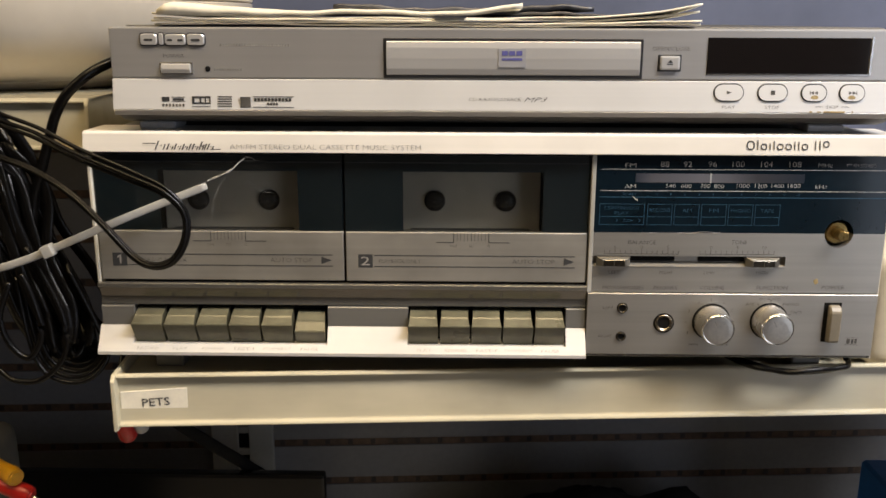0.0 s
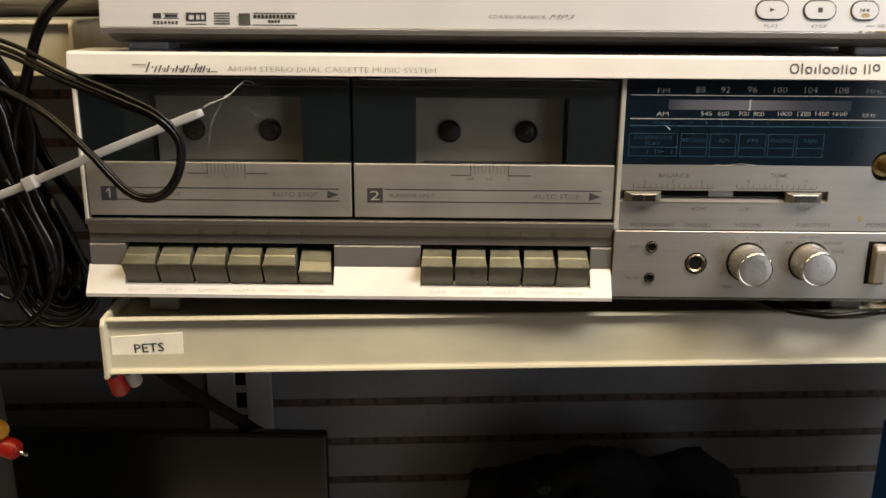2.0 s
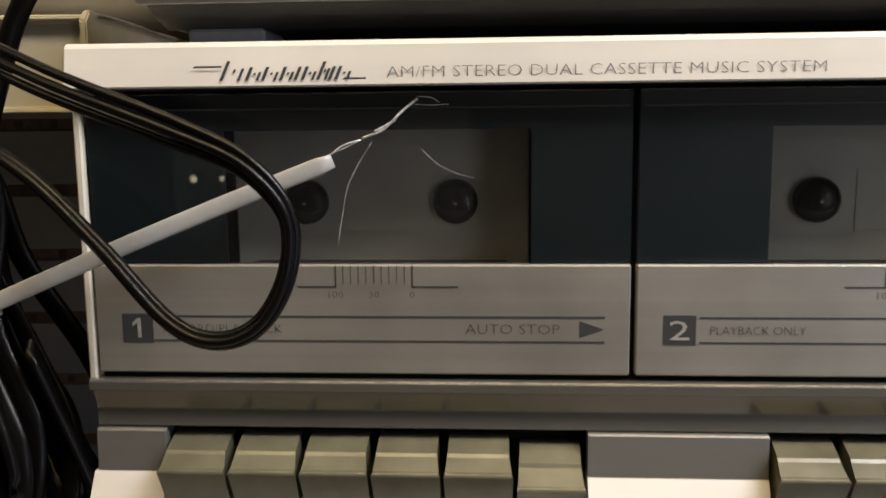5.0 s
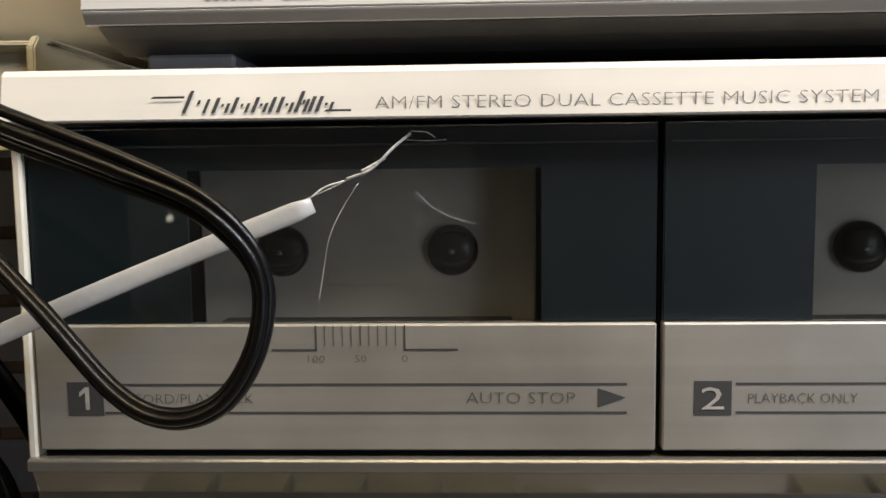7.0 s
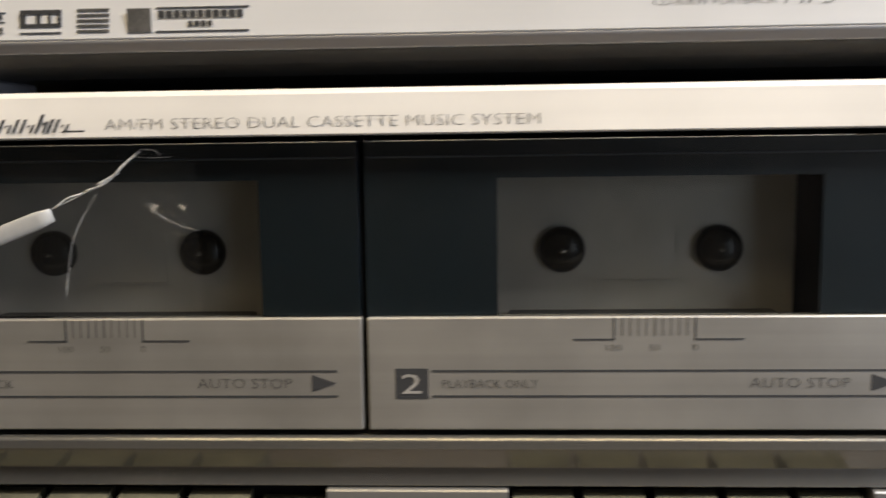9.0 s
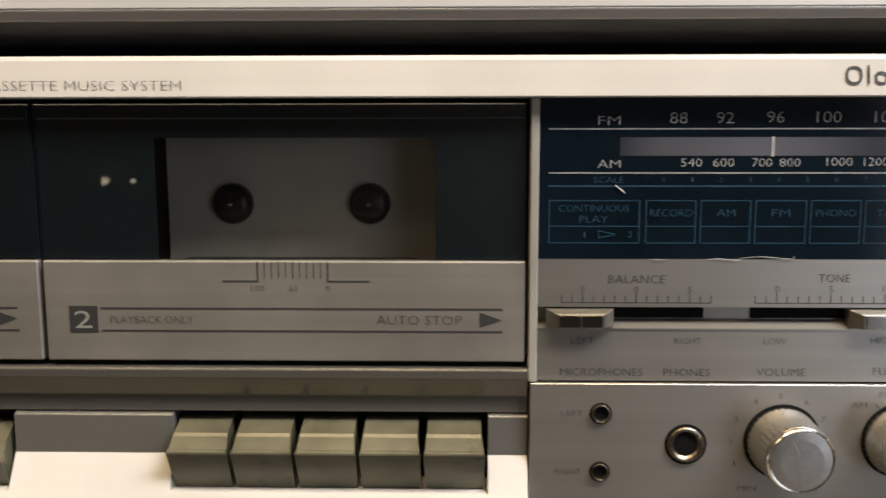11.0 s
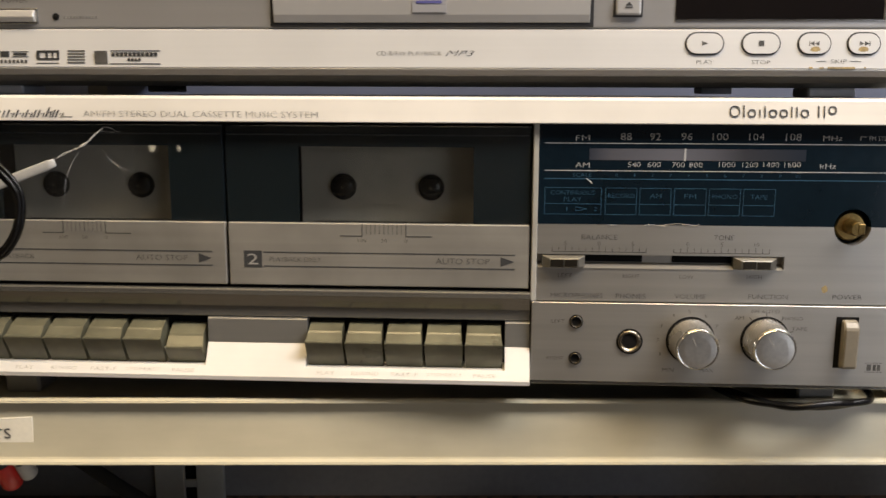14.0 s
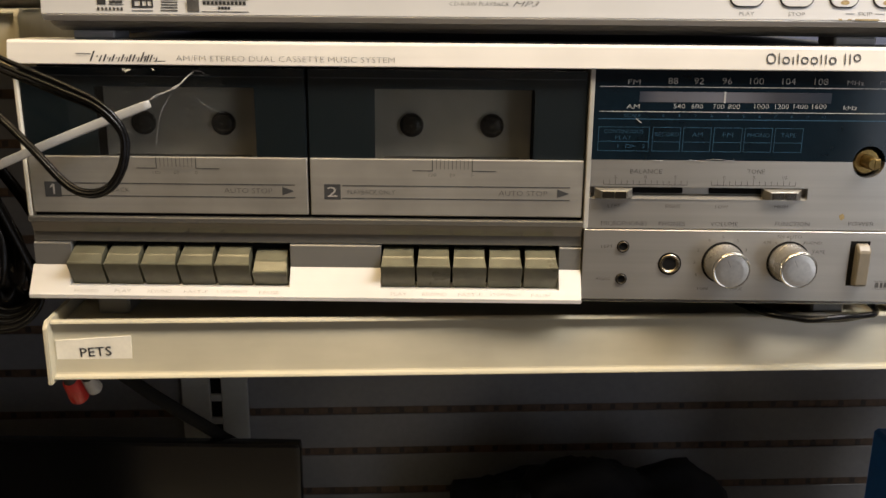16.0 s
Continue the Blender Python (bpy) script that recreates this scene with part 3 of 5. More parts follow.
# rail, hollow ledge and the sill in front of the keys
prism("ledge", L + 0.0005, MID, [(-0.0012, 0.0473), (-0.0019, 0.0467), (-0.0019, 0.0444), (-0.0014, 0.0440), (0.0004, 0.0438), (0.0030, 0.0378), (0.0029, 0.0374), (0.0021, 0.0330), (0.0080, 0.0328), (0.0080, 0.0473)], M_LEDGE, stereo, "grey hollow ledge above the keys", 0.00015)
SEGS = ((L + 0.0005, 0.0132), (0.1297, 0.1778), (0.2722, MID))
for a, b in SEGS:
    prism("key_divider", a, b, [(0.0040, 0.0327), (0.0014, 0.0323), (0.0009, 0.0318), (0.0006, 0.0203), (0.0080, 0.0202), (0.0080, 0.0327)], M_DIVIDER, stereo, "", 0.0001)
bm = bmesh.new()
for a, b in SEGS:
    prism_bm(bm, a if a > 0 else a - 0.001, b, [(0.0004, 0.0202), (-0.0056, 0.0104), (0.0080, 0.0104), (0.0080, 0.0202)])
prism_bm(bm, L - 0.0006, MID, [(-0.0056, 0.0104), (-0.0082, 0.0062), (-0.0079, 0.0042), (0.0080, 0.0042), (0.0080, 0.0104)])
part("key_sill", bm, M_HEADER, stereo, "white sloping sill below the keys")
box("key_well", (0.0132, 0.2722, 0.0078, 0.0088, 0.0100, 0.0328), M_GAP, stereo, 0)

KEY = [(0.0072, 0.0304), (0.0048, 0.0303), (-0.0022, 0.0276), (-0.0030, 0.0268), (-0.0066, 0.0242), (-0.0078, 0.0240), (-0.0081, 0.0233), (-0.0012, 0.0104), (0.0072, 0.0104)]
PRESSED = [(0.0072, 0.0286), (0.0048, 0.0284), (-0.0008, 0.0246), (-0.0014, 0.0236), (-0.0048, 0.0196), (-0.0058, 0.0194), (-0.0061, 0.0186), (-0.0010, 0.0104), (0.0072, 0.0104)]
KEY_IN = (0.0010, 0.0010, 0.0008, 0.0007, 0.0004, 0.0001, 0.0, 0.0003, 0.0003)     # how far the sides draw in along the profile


def tape_key(x0, x1, profile, label):
    """A piano key: sloping top with chamfered sides, a bright lip and a face that leans back."""
    bm = bmesh.new()
    a = [bm.verts.new((x0 + i, y, z)) for (y, z), i in zip(profile, KEY_IN)]
    b = [bm.verts.new((x1 - i, y, z)) for (y, z), i in zip(profile, KEY_IN)]
    n = len(profile)
    for i in range(n):
        bm.faces.new((a[i], a[(i + 1) % n], b[(i + 1) % n], b[i]))
    for side in (a, list(reversed(b))):
        bmesh.ops.triangulate(bm, faces=[bm.faces.new(side)])
    bmesh.ops.bevel(bm, geom=[e for e in bm.edges if len(e.link_faces) == 2 and e.calc_face_angle(0) > 0.5], offset=0.0002, segments=1, affect="EDGES")
    return part("tape_key", bm, M_KEY, stereo, label)


for first, count, pitch in ((0.0137, 6, 0.01936), (0.1783, 5, 0.01878)):
    for k in range(count):
        x = first + k * pitch
        down = count == 6 and k == 5
        tape_key(x + 0.0001, x + pitch - 0.0012, PRESSED if down else KEY, "olive-grey tape key, pressed down" if down else "olive-grey piano-style tape key")
for words, first, pitch in ((("RECORD", "PLAY", "REWIND", "FAST-F", "STOP/EJECT", "PAUSE"), 0.0224, 0.01936), (("PLAY", "REWIND", "FAST-F", "STOP/EJECT", "PAUSE"), 0.1876, 0.01878)):
    for k, w in enumerate(words):
        letters(w, first + k * pitch, -0.0069 - 0.0001, 0.0083, 0.0021 * len(w) if len(w) < 8 else 0.0165, 0.0017, M_INK_SILL, stereo, tilt=58.4)

# names on the header
HY = -0.00385
letters("AM/FM STEREO DUAL CASSETTE MUSIC SYSTEM", 0.0775, HY, 0.1289, 0.1085, 0.0027, M_PRINT_GREY, stereo, align="LEFT")
# the maker's mark: plain slanted bars
xs = 0.0345
for w, h in ((0.0062, 0.0050), (0.0038, 0.0034), (0.0042, 0.0034), (0.0034, 0.0034), (0.0014, 0.0034), (0.0036, 0.0034), (0.0026, 0.0046), (0.0012, 0.0034), (0.0040, 0.0034)):
    bm = bmesh.new()
    z0, sl = 0.1288 - 0.0017, 0.40
    strokes = [(0.0, 0.00085, 0.0, h)]
    if w > 0.002:
        strokes += [(w * 0.42, 0.0006, h * 0.40, h * 0.18), (w * 0.74, 0.0007, 0.0, h * 0.62)]
    for dx, t, dz, hh in strokes:
        bm.faces.new([bm.verts.new((xs + dx + q + (z - z0) * sl, HY - 0.00005 + (z - 0.1288) * 0.19, z)) for q, z in ((0, z0 + dz), (t, z0 + dz), (t, z0 + dz + hh), (0, z0 + dz + hh))])
    part("maker_mark", bm, M_INK, stereo, "dark slanted maker's mark as a plain shape")
    xs += w + 0.0004
for a, b, z in ((0.0275, 0.0352, 0.1304), (0.0660, 0.0722, 0.1271)):
    bm = bmesh.new()
    bm.faces.new([bm.verts.new(p) for p in ((a, HY - 0.00005, z), (b, HY - 0.00005, z), (b, HY - 0.00005, z + 0.0005), (a + 0.0008, HY - 0.00005, z + 0.0005))])
    part("mark_rule", bm, M_INK, stereo)
def ring_mark(name, x0, x1, z0, z1, thick, y, material, parent, label):
    """A flat rounded ring, standing for one sign of a mark."""
    bm = bmesh.new()
    cx, cz, rx, rz = (x0 + x1) / 2, (z0 + z1) / 2, (x1 - x0) / 2, (z1 - z0) / 2
    loops = []
    for k in range(28):
        t = 2 * math.pi * k / 28
        c, sn = math.cos(t), math.sin(t)
        c, sn = math.copysign(abs(c) ** 0.8, c), math.copysign(abs(sn) ** 0.8, sn)
        loops.append([bm.verts.new((cx + (rx - d) * c, y + (cz + (rz - d) * sn - 0.1288) * 0.19, cz + (rz - d) * sn)) for d in (0, thick)])
    for p, q in zip(loops, loops[1:] + loops[:1]):
        bm.faces.new((p[0], q[0], q[1], p[1]))
    return part(name, bm, material, parent, label)


xs = 0.3695
for w, h in ((0.0046, 0.0050), (0.0012, 0.0052), (0.0036, 0.0035), (0.0012, 0.0035), (0.0012, 0.0048), (0.0036, 0.0035), (0.0036, 0.0035), (0.0012, 0.0046), (0.0012, 0.0046), (0.0036, 0.0035), (0, 0), (0.0014, 0.0050), (0.0014, 0.0050), (0.0036, 0.0036)):
    z0, t = 0.1288, 0.00062
    if w > 0.003:
        z0 = z0 + (0.0014 if (h, xs > 0.41) == (0.0036, True) else 0.0)
        ring_mark("model_mark", xs, xs + w, z0, z0 + h, t, HY - 0.00006, M_INK, stereo, "dark model mark as a plain shape")
    elif w:
        bm = bmesh.new()
        bm.faces.new([bm.verts.new((xs + w / 2 + q, HY - 0.00006 + (z - 0.1288) * 0.19, z)) for q, z in ((-t / 2, z0), (t / 2, z0), (t / 2, z0 + h), (-t / 2, z0 + h))])
        part("model_mark", bm, M_INK, stereo, "dark model mark as a plain shape")
    xs += (w + 0.00105) if w else 0.0024

# right-hand side
box("post", (MID, 0.2862, -0.0010, 0.0085, 0.0432, 0.1255), M_POST, stereo, 0.0003)
PX = 0.2862
HX, HZ, HR = 0.4283, 0.0797, 0.0082
COL0, COL1 = HX - 0.011, HX + 0.011
tuner = box("tuner_window", (PX, COL0, 0.0, 0.006, 0.0797, 0.1255), M_DIAL, stereo, 0, "dark tuner window with printed dial")
box("window_end", (COL1, R - 0.0006, 0.0, 0.006, 0.0797, 0.1255), M_DIAL, tuner, 0)
box("window_bridge", (COL0, COL1, 0.0, 0.006, HZ + 0.011, 0.1255), M_DIAL, tuner, 0)
half_collar("window_collar", COL0, COL1, HZ, HZ + 0.011, HX, HZ, HR, 0.0, 0.006, False, M_DIAL, tuner)
panel = box("control_panel", (PX, COL0, 0.0, 0.006, 0.0656, 0.0796), M_SILVER, stereo, 0, "brushed silver control panel")
half_collar("panel_collar", COL0, COL1, HZ - 0.0141, HZ - 0.0001, HX, HZ - 0.0001, HR, 0.0, 0.006, True, M_SILVER, panel)
box("panel_end", (COL1, R - 0.0006, 0.0, 0.006, 0.0656, 0.0796), M_SILVER, panel, 0)
box("panel_low", (PX, R - 0.0006, 0.0, 0.006, 0.0436, 0.0590), M_SILVER, panel, 0)
box("panel_right", (0.3990, R - 0.0006, 0.0, 0.006, 0.0590, 0.0656), M_SILVER, panel, 0)
box("side_cap", (R - 0.0006, R, 0.0, 0.0085, 0.0030, 0.1255), M_EDGE, stereo, 0)
lathe("tuning_hole", (HX, 0.0205, HZ), [(HR + 0.002, 0), (HR + 0.002, -0.0145)], M_GAP, panel, "dark round hole where a knob is missing", 32)
lathe("tuning_shaft", (HX, 0.007, HZ), [(0.0068, 0.0), (0.0068, -0.0035), (0.0060, -0.0045), (0.0036, -0.0046), (0.0034, -0.0125), (0.0028, -0.0135)], M_BRASS, panel, "bare brass tuning shaft", 24)
box("shaft_flat", (HX - 0.0002, HX + 0.0031, -0.0068, -0.0055, HZ - 0.0025, HZ + 0.0025), M_BRASS, panel, 0.0004)
# slider recess
box("slider_recess", (PX, 0.3990, 0.0040, 0.0060, 0.0590, 0.0656), M_SILVER, panel, 0)
boxes("slider_slot", [(0.2905, 0.3352, 0.0034, 0.0040, 0.0617, 0.0648), (0.3490, 0.3942, 0.0034, 0.0040, 0.0617, 0.0648)], M_GAP, panel)
prism("recess_lip", PX, 0.3990, [(-0.0003, 0.0590), (-0.0003, 0.0594), (0.0038, 0.0614), (0.0040, 0.0614), (0.0040, 0.0590)], M_SILVER, panel)
for x in (0.2888, 0.3760):
    bm = bmesh.new()
    rings = [[bm.verts.new(p) for p in ((x + i, y, 0.0597 + j), (x + 0.0196 - i, y, 0.0597 + j), (x + 0.0196 - i, y, 0.0651 - k), (x + i, y, 0.0651 - k))]
             for y, i, j, k in ((0.0036, 0.0, 0.0, 0.0), (-0.0004, 0.0, 0.0, 0.0), (-0.0034, 0.0028, 0.0002, 0.0010))]
    for p, q in zip(rings, rings[1:]):
        for i in range(4):
            bm.faces.new((p[i], p[(i + 1) % 4], q[(i + 1) % 4], q[i]))
    bm.faces.new(rings[0])
    bm.faces.new(rings[-1])
    bmesh.ops.bevel(bm, geom=bm.edges[:], offset=0.0002, segments=1, affect="EDGES")
    kn = part("slider_knob", bm, M_SLIDER, panel, "silver slider knob with two facets")
    boxes("dark_facet", [(x + 0.0036, x + 0.0096, -0.0038, -0.0032, 0.0602, 0.0638), (x + 0.0101, x + 0.0160, -0.0038, -0.0032, 0.0602, 0.0638)], M_FACET, kn, 0.0001)
y = -0.00012
for x0, n in ((0.2932, 15), (0.3489, 15)):
    boxes("tick", [(x0 + k * 0.00308 - 0.0001, x0 + k * 0.00308 + 0.0001, y, 0, 0.0668, 0.0690 if (k - 2) % 5 else 0.0696) for k in range(n)], M_INK, panel)
    box("tick_line", (x0 + 0.0001, x0 + 14 * 0.00308 - 0.0001, y * 0.6, 0, 0.0667, 0.0670), M_INK_FAINT, panel, 0)
for txt, x, z, w, h in (("5", 0.2993, 0.0708, 0.0012, 0.0018), ("0", 0.3147, 0.0708, 0.0013, 0.0018), ("5", 0.3301, 0.0708, 0.0012, 0.0018),
                        ("0", 0.3551, 0.0710, 0.0013, 0.0018), ("5", 0.3705, 0.0710, 0.0012, 0.0018), ("10", 0.3862, 0.0712, 0.0022, 0.0018),
                        ("BALANCE", 0.3148, 0.0738, 0.0162, 0.0023), ("TONE", 0.3712, 0.0742, 0.0090, 0.0023),
                        ("LEFT", 0.2995, 0.0556, 0.0066, 0.0018), ("RIGHT", 0.3300, 0.0556, 0.0078, 0.0018), ("LOW", 0.3552, 0.0556, 0.0064, 0.0018), ("HIGH", 0.3860, 0.0560, 0.0068, 0.0018),
                        ("MICROPHONES", 0.3052, 0.0462, 0.0240, 0.0022), ("PHONES", 0.3301, 0.0462, 0.0136, 0.0022), ("VOLUME", 0.3574, 0.0464, 0.0142, 0.0022), ("FUNCTION", 0.3928, 0.0468, 0.0178, 0.0022), ("POWER", 0.4285, 0.0472, 0.0132, 0.0022)):
    letters(txt, x, y, z, w, h, M_INK_FAINT if h < 0.002 else M_INK, panel)

# dial print
D = -0.00012
boxes("dial_rule", [(0.2890, 0.4165, D, 0, 0.1166, 0.1169), (0.4165, 0.4525, D, 0, 0.1166, 0.1169), (0.2890, 0.4525, D, 0, 0.1042, 0.1045)], M_INK_WHITE, tuner)
box("blue_rule", (0.2890, 0.4525, D, 0, 0.1004, 0.1008), M_INK_BLUE, tuner, 0)
box("dial_strip", (0.3090, 0.4052, D, 0, 0.1092, 0.1144), M_DIALBAR, tuner, 0, "pale strip behind the pointer")
box("pointer", (0.3514, 0.3522, D * 2.5, 0, 0.1090, 0.1146), M_INK_WHITE, tuner, 0)
for txt, x, z, w, h, m in (("FM", 0.3058, 0.1191, 0.0062, 0.0024, M_INK_WHITE), ("88", 0.3252, 0.1198, 0.0048, 0.0031, M_INK_WHITE), ("92", 0.3382, 0.1198, 0.0048, 0.0031, M_INK_WHITE), ("96", 0.3522, 0.1200, 0.0048, 0.0031, M_INK_WHITE),
                           ("100", 0.3670, 0.1200, 0.0068, 0.0031, M_INK_WHITE), ("104", 0.3830, 0.1200, 0.0066, 0.0031, M_INK_WHITE), ("108", 0.3992, 0.1200, 0.0068, 0.0031, M_INK_WHITE), ("MHz", 0.4163, 0.1196, 0.0082, 0.0022, M_INK_WHITE),
                           ("FM STEREO", 0.4385, 0.1196, 0.0125, 0.0019, M_INK_WHITE),
                           ("AM", 0.3060, 0.1069, 0.0064, 0.0022, M_INK_WHITE), ("540", 0.3292, 0.1073, 0.0058, 0.0023, M_INK_WHITE), ("600", 0.3382, 0.1073, 0.0058, 0.0023, M_INK_WHITE), ("700", 0.3490, 0.1073, 0.0056, 0.0023, M_INK_WHITE), ("800", 0.3568, 0.1073, 0.0058, 0.0023, M_INK_WHITE),
                           ("1000", 0.3706, 0.1075, 0.0072, 0.0023, M_INK_WHITE), ("1200", 0.3808, 0.1075, 0.0068, 0.0023, M_INK_WHITE), ("1400", 0.3902, 0.1076, 0.0070, 0.0023, M_INK_WHITE), ("1600", 0.3996, 0.1077, 0.0072, 0.0023, M_INK_WHITE), ("kHz", 0.4152, 0.1072, 0.0068, 0.0022, M_INK_WHITE),
                           ("SCALE", 0.3060, 0.1024, 0.0085, 0.0017, M_INK_BLUE),
                           ("CONTINUOUS", 0.3020, 0.0943, 0.0200, 0.0019, M_INK_BLUE), ("PLAY", 0.3020, 0.0912, 0.0080, 0.0019, M_INK_BLUE), ("RECORD", 0.3240, 0.0930, 0.0120, 0.0020, M_INK_BLUE),
                           ("AM", 0.3395, 0.0930, 0.0052, 0.0020, M_INK_BLUE), ("FM", 0.3550, 0.0930, 0.0052, 0.0020, M_INK_BLUE), ("PHONO", 0.3705, 0.0930, 0.0112, 0.0020, M_INK_BLUE), ("TAPE", 0.3857, 0.0930, 0.0076, 0.0020, M_INK_BLUE),
                           ("1", 0.2995, 0.0868, 0.0004, 0.0017, M_INK_BLUE), ("2", 0.3125, 0.0868, 0.0013, 0.0017, M_INK_BLUE)):
    letters(txt, x, D, z, w, h, m, tuner)
boxes("corner_mark", [(0.4284, 0.4312, D, 0, 0.1202, 0.1204), (0.4284, 0.4286, D, 0, 0.1188, 0.1204)], M_INK_WHITE, tuner)
for k in range(11):
    letters(str(k), 0.3215 + k * 0.0081, D, 0.1025, 0.0005 if k == 1 else 0.0010 if k < 10 else 0.0018, 0.0014, M_INK_BLUE, tuner)
many = []
for a, b in ((0.2892, 0.3151), (0.3168, 0.3310), (0.3323, 0.3465), (0.3478, 0.3622), (0.3634, 0.3775), (0.3787, 0.3930)):
    z0, z1, zm, t = 0.0842, 0.0966, 0.0890, 0.00022
    boxes("lamp_field", [(a, b, D, 0, z1 - t, z1), (a, b, D, 0, z0, z0 + t), (a, b, D, 0, zm, zm + t), (a, a + t, D, 0, z0 + t, z1 - t), (b - t, b, D, 0, z0 + t, z1 - t)], M_INK_BLUE, tuner, 0, "blue outlined lamp field")
bm = bmesh.new()
for (xa, za), (xb, zb) in (((0.3035, 0.0858), (0.3035, 0.0878)), ((0.3035, 0.0878), (0.3085, 0.0868)), ((0.3085, 0.0868), (0.3035, 0.0858))):
    d = Vector((xb - xa, 0, zb - za)).normalized() * 0.0001
    n = Vector((-d.z, 0, d.x))
    a, b = Vector((xa, D, za)), Vector((xb, D, zb))
    bm.faces.new([bm.verts.new(p) for p in (a - n, b - n, b + n, a + n)])
part("play_mark", bm, M_INK_BLUE, tuner)
# slivers of torn film, their glare painted as pale threads
for x0, x1, z, bow in ((0.3180, 0.3226, 0.0795, 0.0001), (0.3345, 0.3440, 0.0794, 0.0004), (0.3440, 0.3592, 0.0799, 0.0005)):
    tube("torn_film", [(x0, -0.0001, z), (x0 * 0.6 + x1 * 0.4, -0.0003, z + bow), (x1 - 0.0006, -0.0004, z - bow * 0.3), (x1, -0.0002, z + bow * 1.4)], 0.0001, M_FILM, tuner, seg=5, steps=4)
tube("scratch", [(0.3080, -0.0003, 0.1008), (0.3100, -0.0003, 0.0992), (0.3106, -0.0003, 0.0986)], 0.00022, M_FILM, tuner, seg=5, steps=3)

# lower panel: sockets, knobs, switch
lower = box("socket_panel", (MID + 0.0006, R - 0.0006, -0.0014, 0.006, 0.0050, 0.0430), M_SILVER, stereo, 0.00018, "brushed silver socket panel")
box("socket_panel_skirt", (MID + 0.0006, R - 0.0006, -0.0002, 0.006, 0.0030, 0.0049), M_LEDGE, lower, 0.0003)
LY = -0.0014
for x, z, r in ((0.3052, 0.0340, 0.0031), (0.3052, 0.0162, 0.0029), (0.3302, 0.0248, 0.0058)):
    lathe("socket_rim", (x, LY, z), [(r * 1.06, 0.0004), (r * 1.06, -0.0002), (r * 0.9, -0.0003)], M_GAP, lower, "dark rim round the socket", 32)
    s = lathe("socket", (x, LY, z), [(r * 0.93, 0.0006), (r * 0.93, -0.0006), (r * 0.86, -0.0011), (r * 0.78, -0.0012), (r * 0.70, -0.0009), (r * 0.56, 0.0), (r * 0.52, 0.0004)], M_JACK, lower, "worn metal jack socket with a black disc for its shaded hole", 36)
    # flat disc on the unpierced panel; its black stands for shade inside the hole
    lathe("socket_hole", (x, LY - 0.0001, z), [(r * 0.535, 0.0), (r * 0.535, -0.0001)], M_GAP, s, "", 24)
for txt, x, z, w, h in (("LEFT", 0.2968, 0.0340, 0.0062, 0.0016), ("RIGHT", 0.2958, 0.0162, 0.0078, 0.0016),
                        ("AM", 0.3800, 0.0370, 0.0042, 0.0017), ("FM AUTO", 0.3918, 0.0402, 0.0124, 0.0017), ("PHONO", 0.4042, 0.0370, 0.0094, 0.0017), ("TAPE", 0.4076, 0.0322, 0.0070, 0.0017),
                        ("4", 0.3500, 0.0378, 0.0011, 0.0016), ("5", 0.3572, 0.0396, 0.0011, 0.0016), ("6", 0.3648, 0.0378, 0.0011, 0.0016), ("3", 0.3446, 0.0326, 0.0011, 0.0016), ("7", 0.3698, 0.0326, 0.0011, 0.0016),
                        ("2", 0.3432, 0.0258, 0.0011, 0.0016), ("8", 0.3712, 0.0258, 0.0011, 0.0016), ("1", 0.3446, 0.0190, 0.0004, 0.0016), ("9", 0.3698, 0.0190, 0.0011, 0.0016), ("MIN", 0.3486, 0.0114, 0.0054, 0.0016), ("MAX", 0.3664, 0.0114, 0.0062, 0.0016)):
    letters(txt, x, LY - 0.00012, z, w, h, M_INK_FAINT, lower)


def knob(x, z, mark_angle, ticks):
    k = lathe("knob", (x, LY, z), [(0.0102, 0.0), (0.0102, -0.0020), (0.0098, -0.0028), (0.0096, -0.0142)], M_KNOB, lower, "spun aluminium control knob", 72, wave=0.03)
    lathe("knob_gap", (x, LY, z), [(0.0114, 0.0002), (0.0112, -0.0005)], M_GAP, k, "dark gap round the knob", 36)
    lathe("knob_rim", (x, LY, z), [(0.0096, -0.0142), (0.0095, -0.0150), (0.0089, -0.0156), (0.0085, -0.0155)], M_CHROME, k, "", 48)
    lathe("knob_cap", (x, LY, z), [(0.0086, -0.0150), (0.0084, -0.0158), (0.0060, -0.01595), (0.0008, -0.0160)], M_CAP, k, "", 48, smooth=False)
    a = radians(mark_angle)
    bm = bmesh.new()
    d, n = Vector((math.sin(a), 0, math.cos(a))), Vector((math.cos(a), 0, -math.sin(a))) * 0.00022
    c = Vector((x, LY - 0.0161, z))
    bm.faces.new([bm.verts.new(p) for p in (c + d * 0.0022 - n, c + d * 0.0062 - n, c + d * 0.0062 + n, c + d * 0.0022 + n)])
    part("knob_mark", bm, M_NUMERAL, k)
    for t in ticks:
        a = radians(t)
        bm = bmesh.new()
        d, n = Vector((math.sin(a), 0, math.cos(a))), Vector((math.cos(a), 0, -math.sin(a))) * 0.00015
        c = Vector((x, LY - 0.00012, z))
        bm.faces.new([bm.verts.new(p) for p in (c + d * 0.0117 - n, c + d * 0.0134 - n, c + d * 0.0134 + n, c + d * 0.0117 + n)])
        part("knob_tick", bm, M_INK_FAINT, lower)


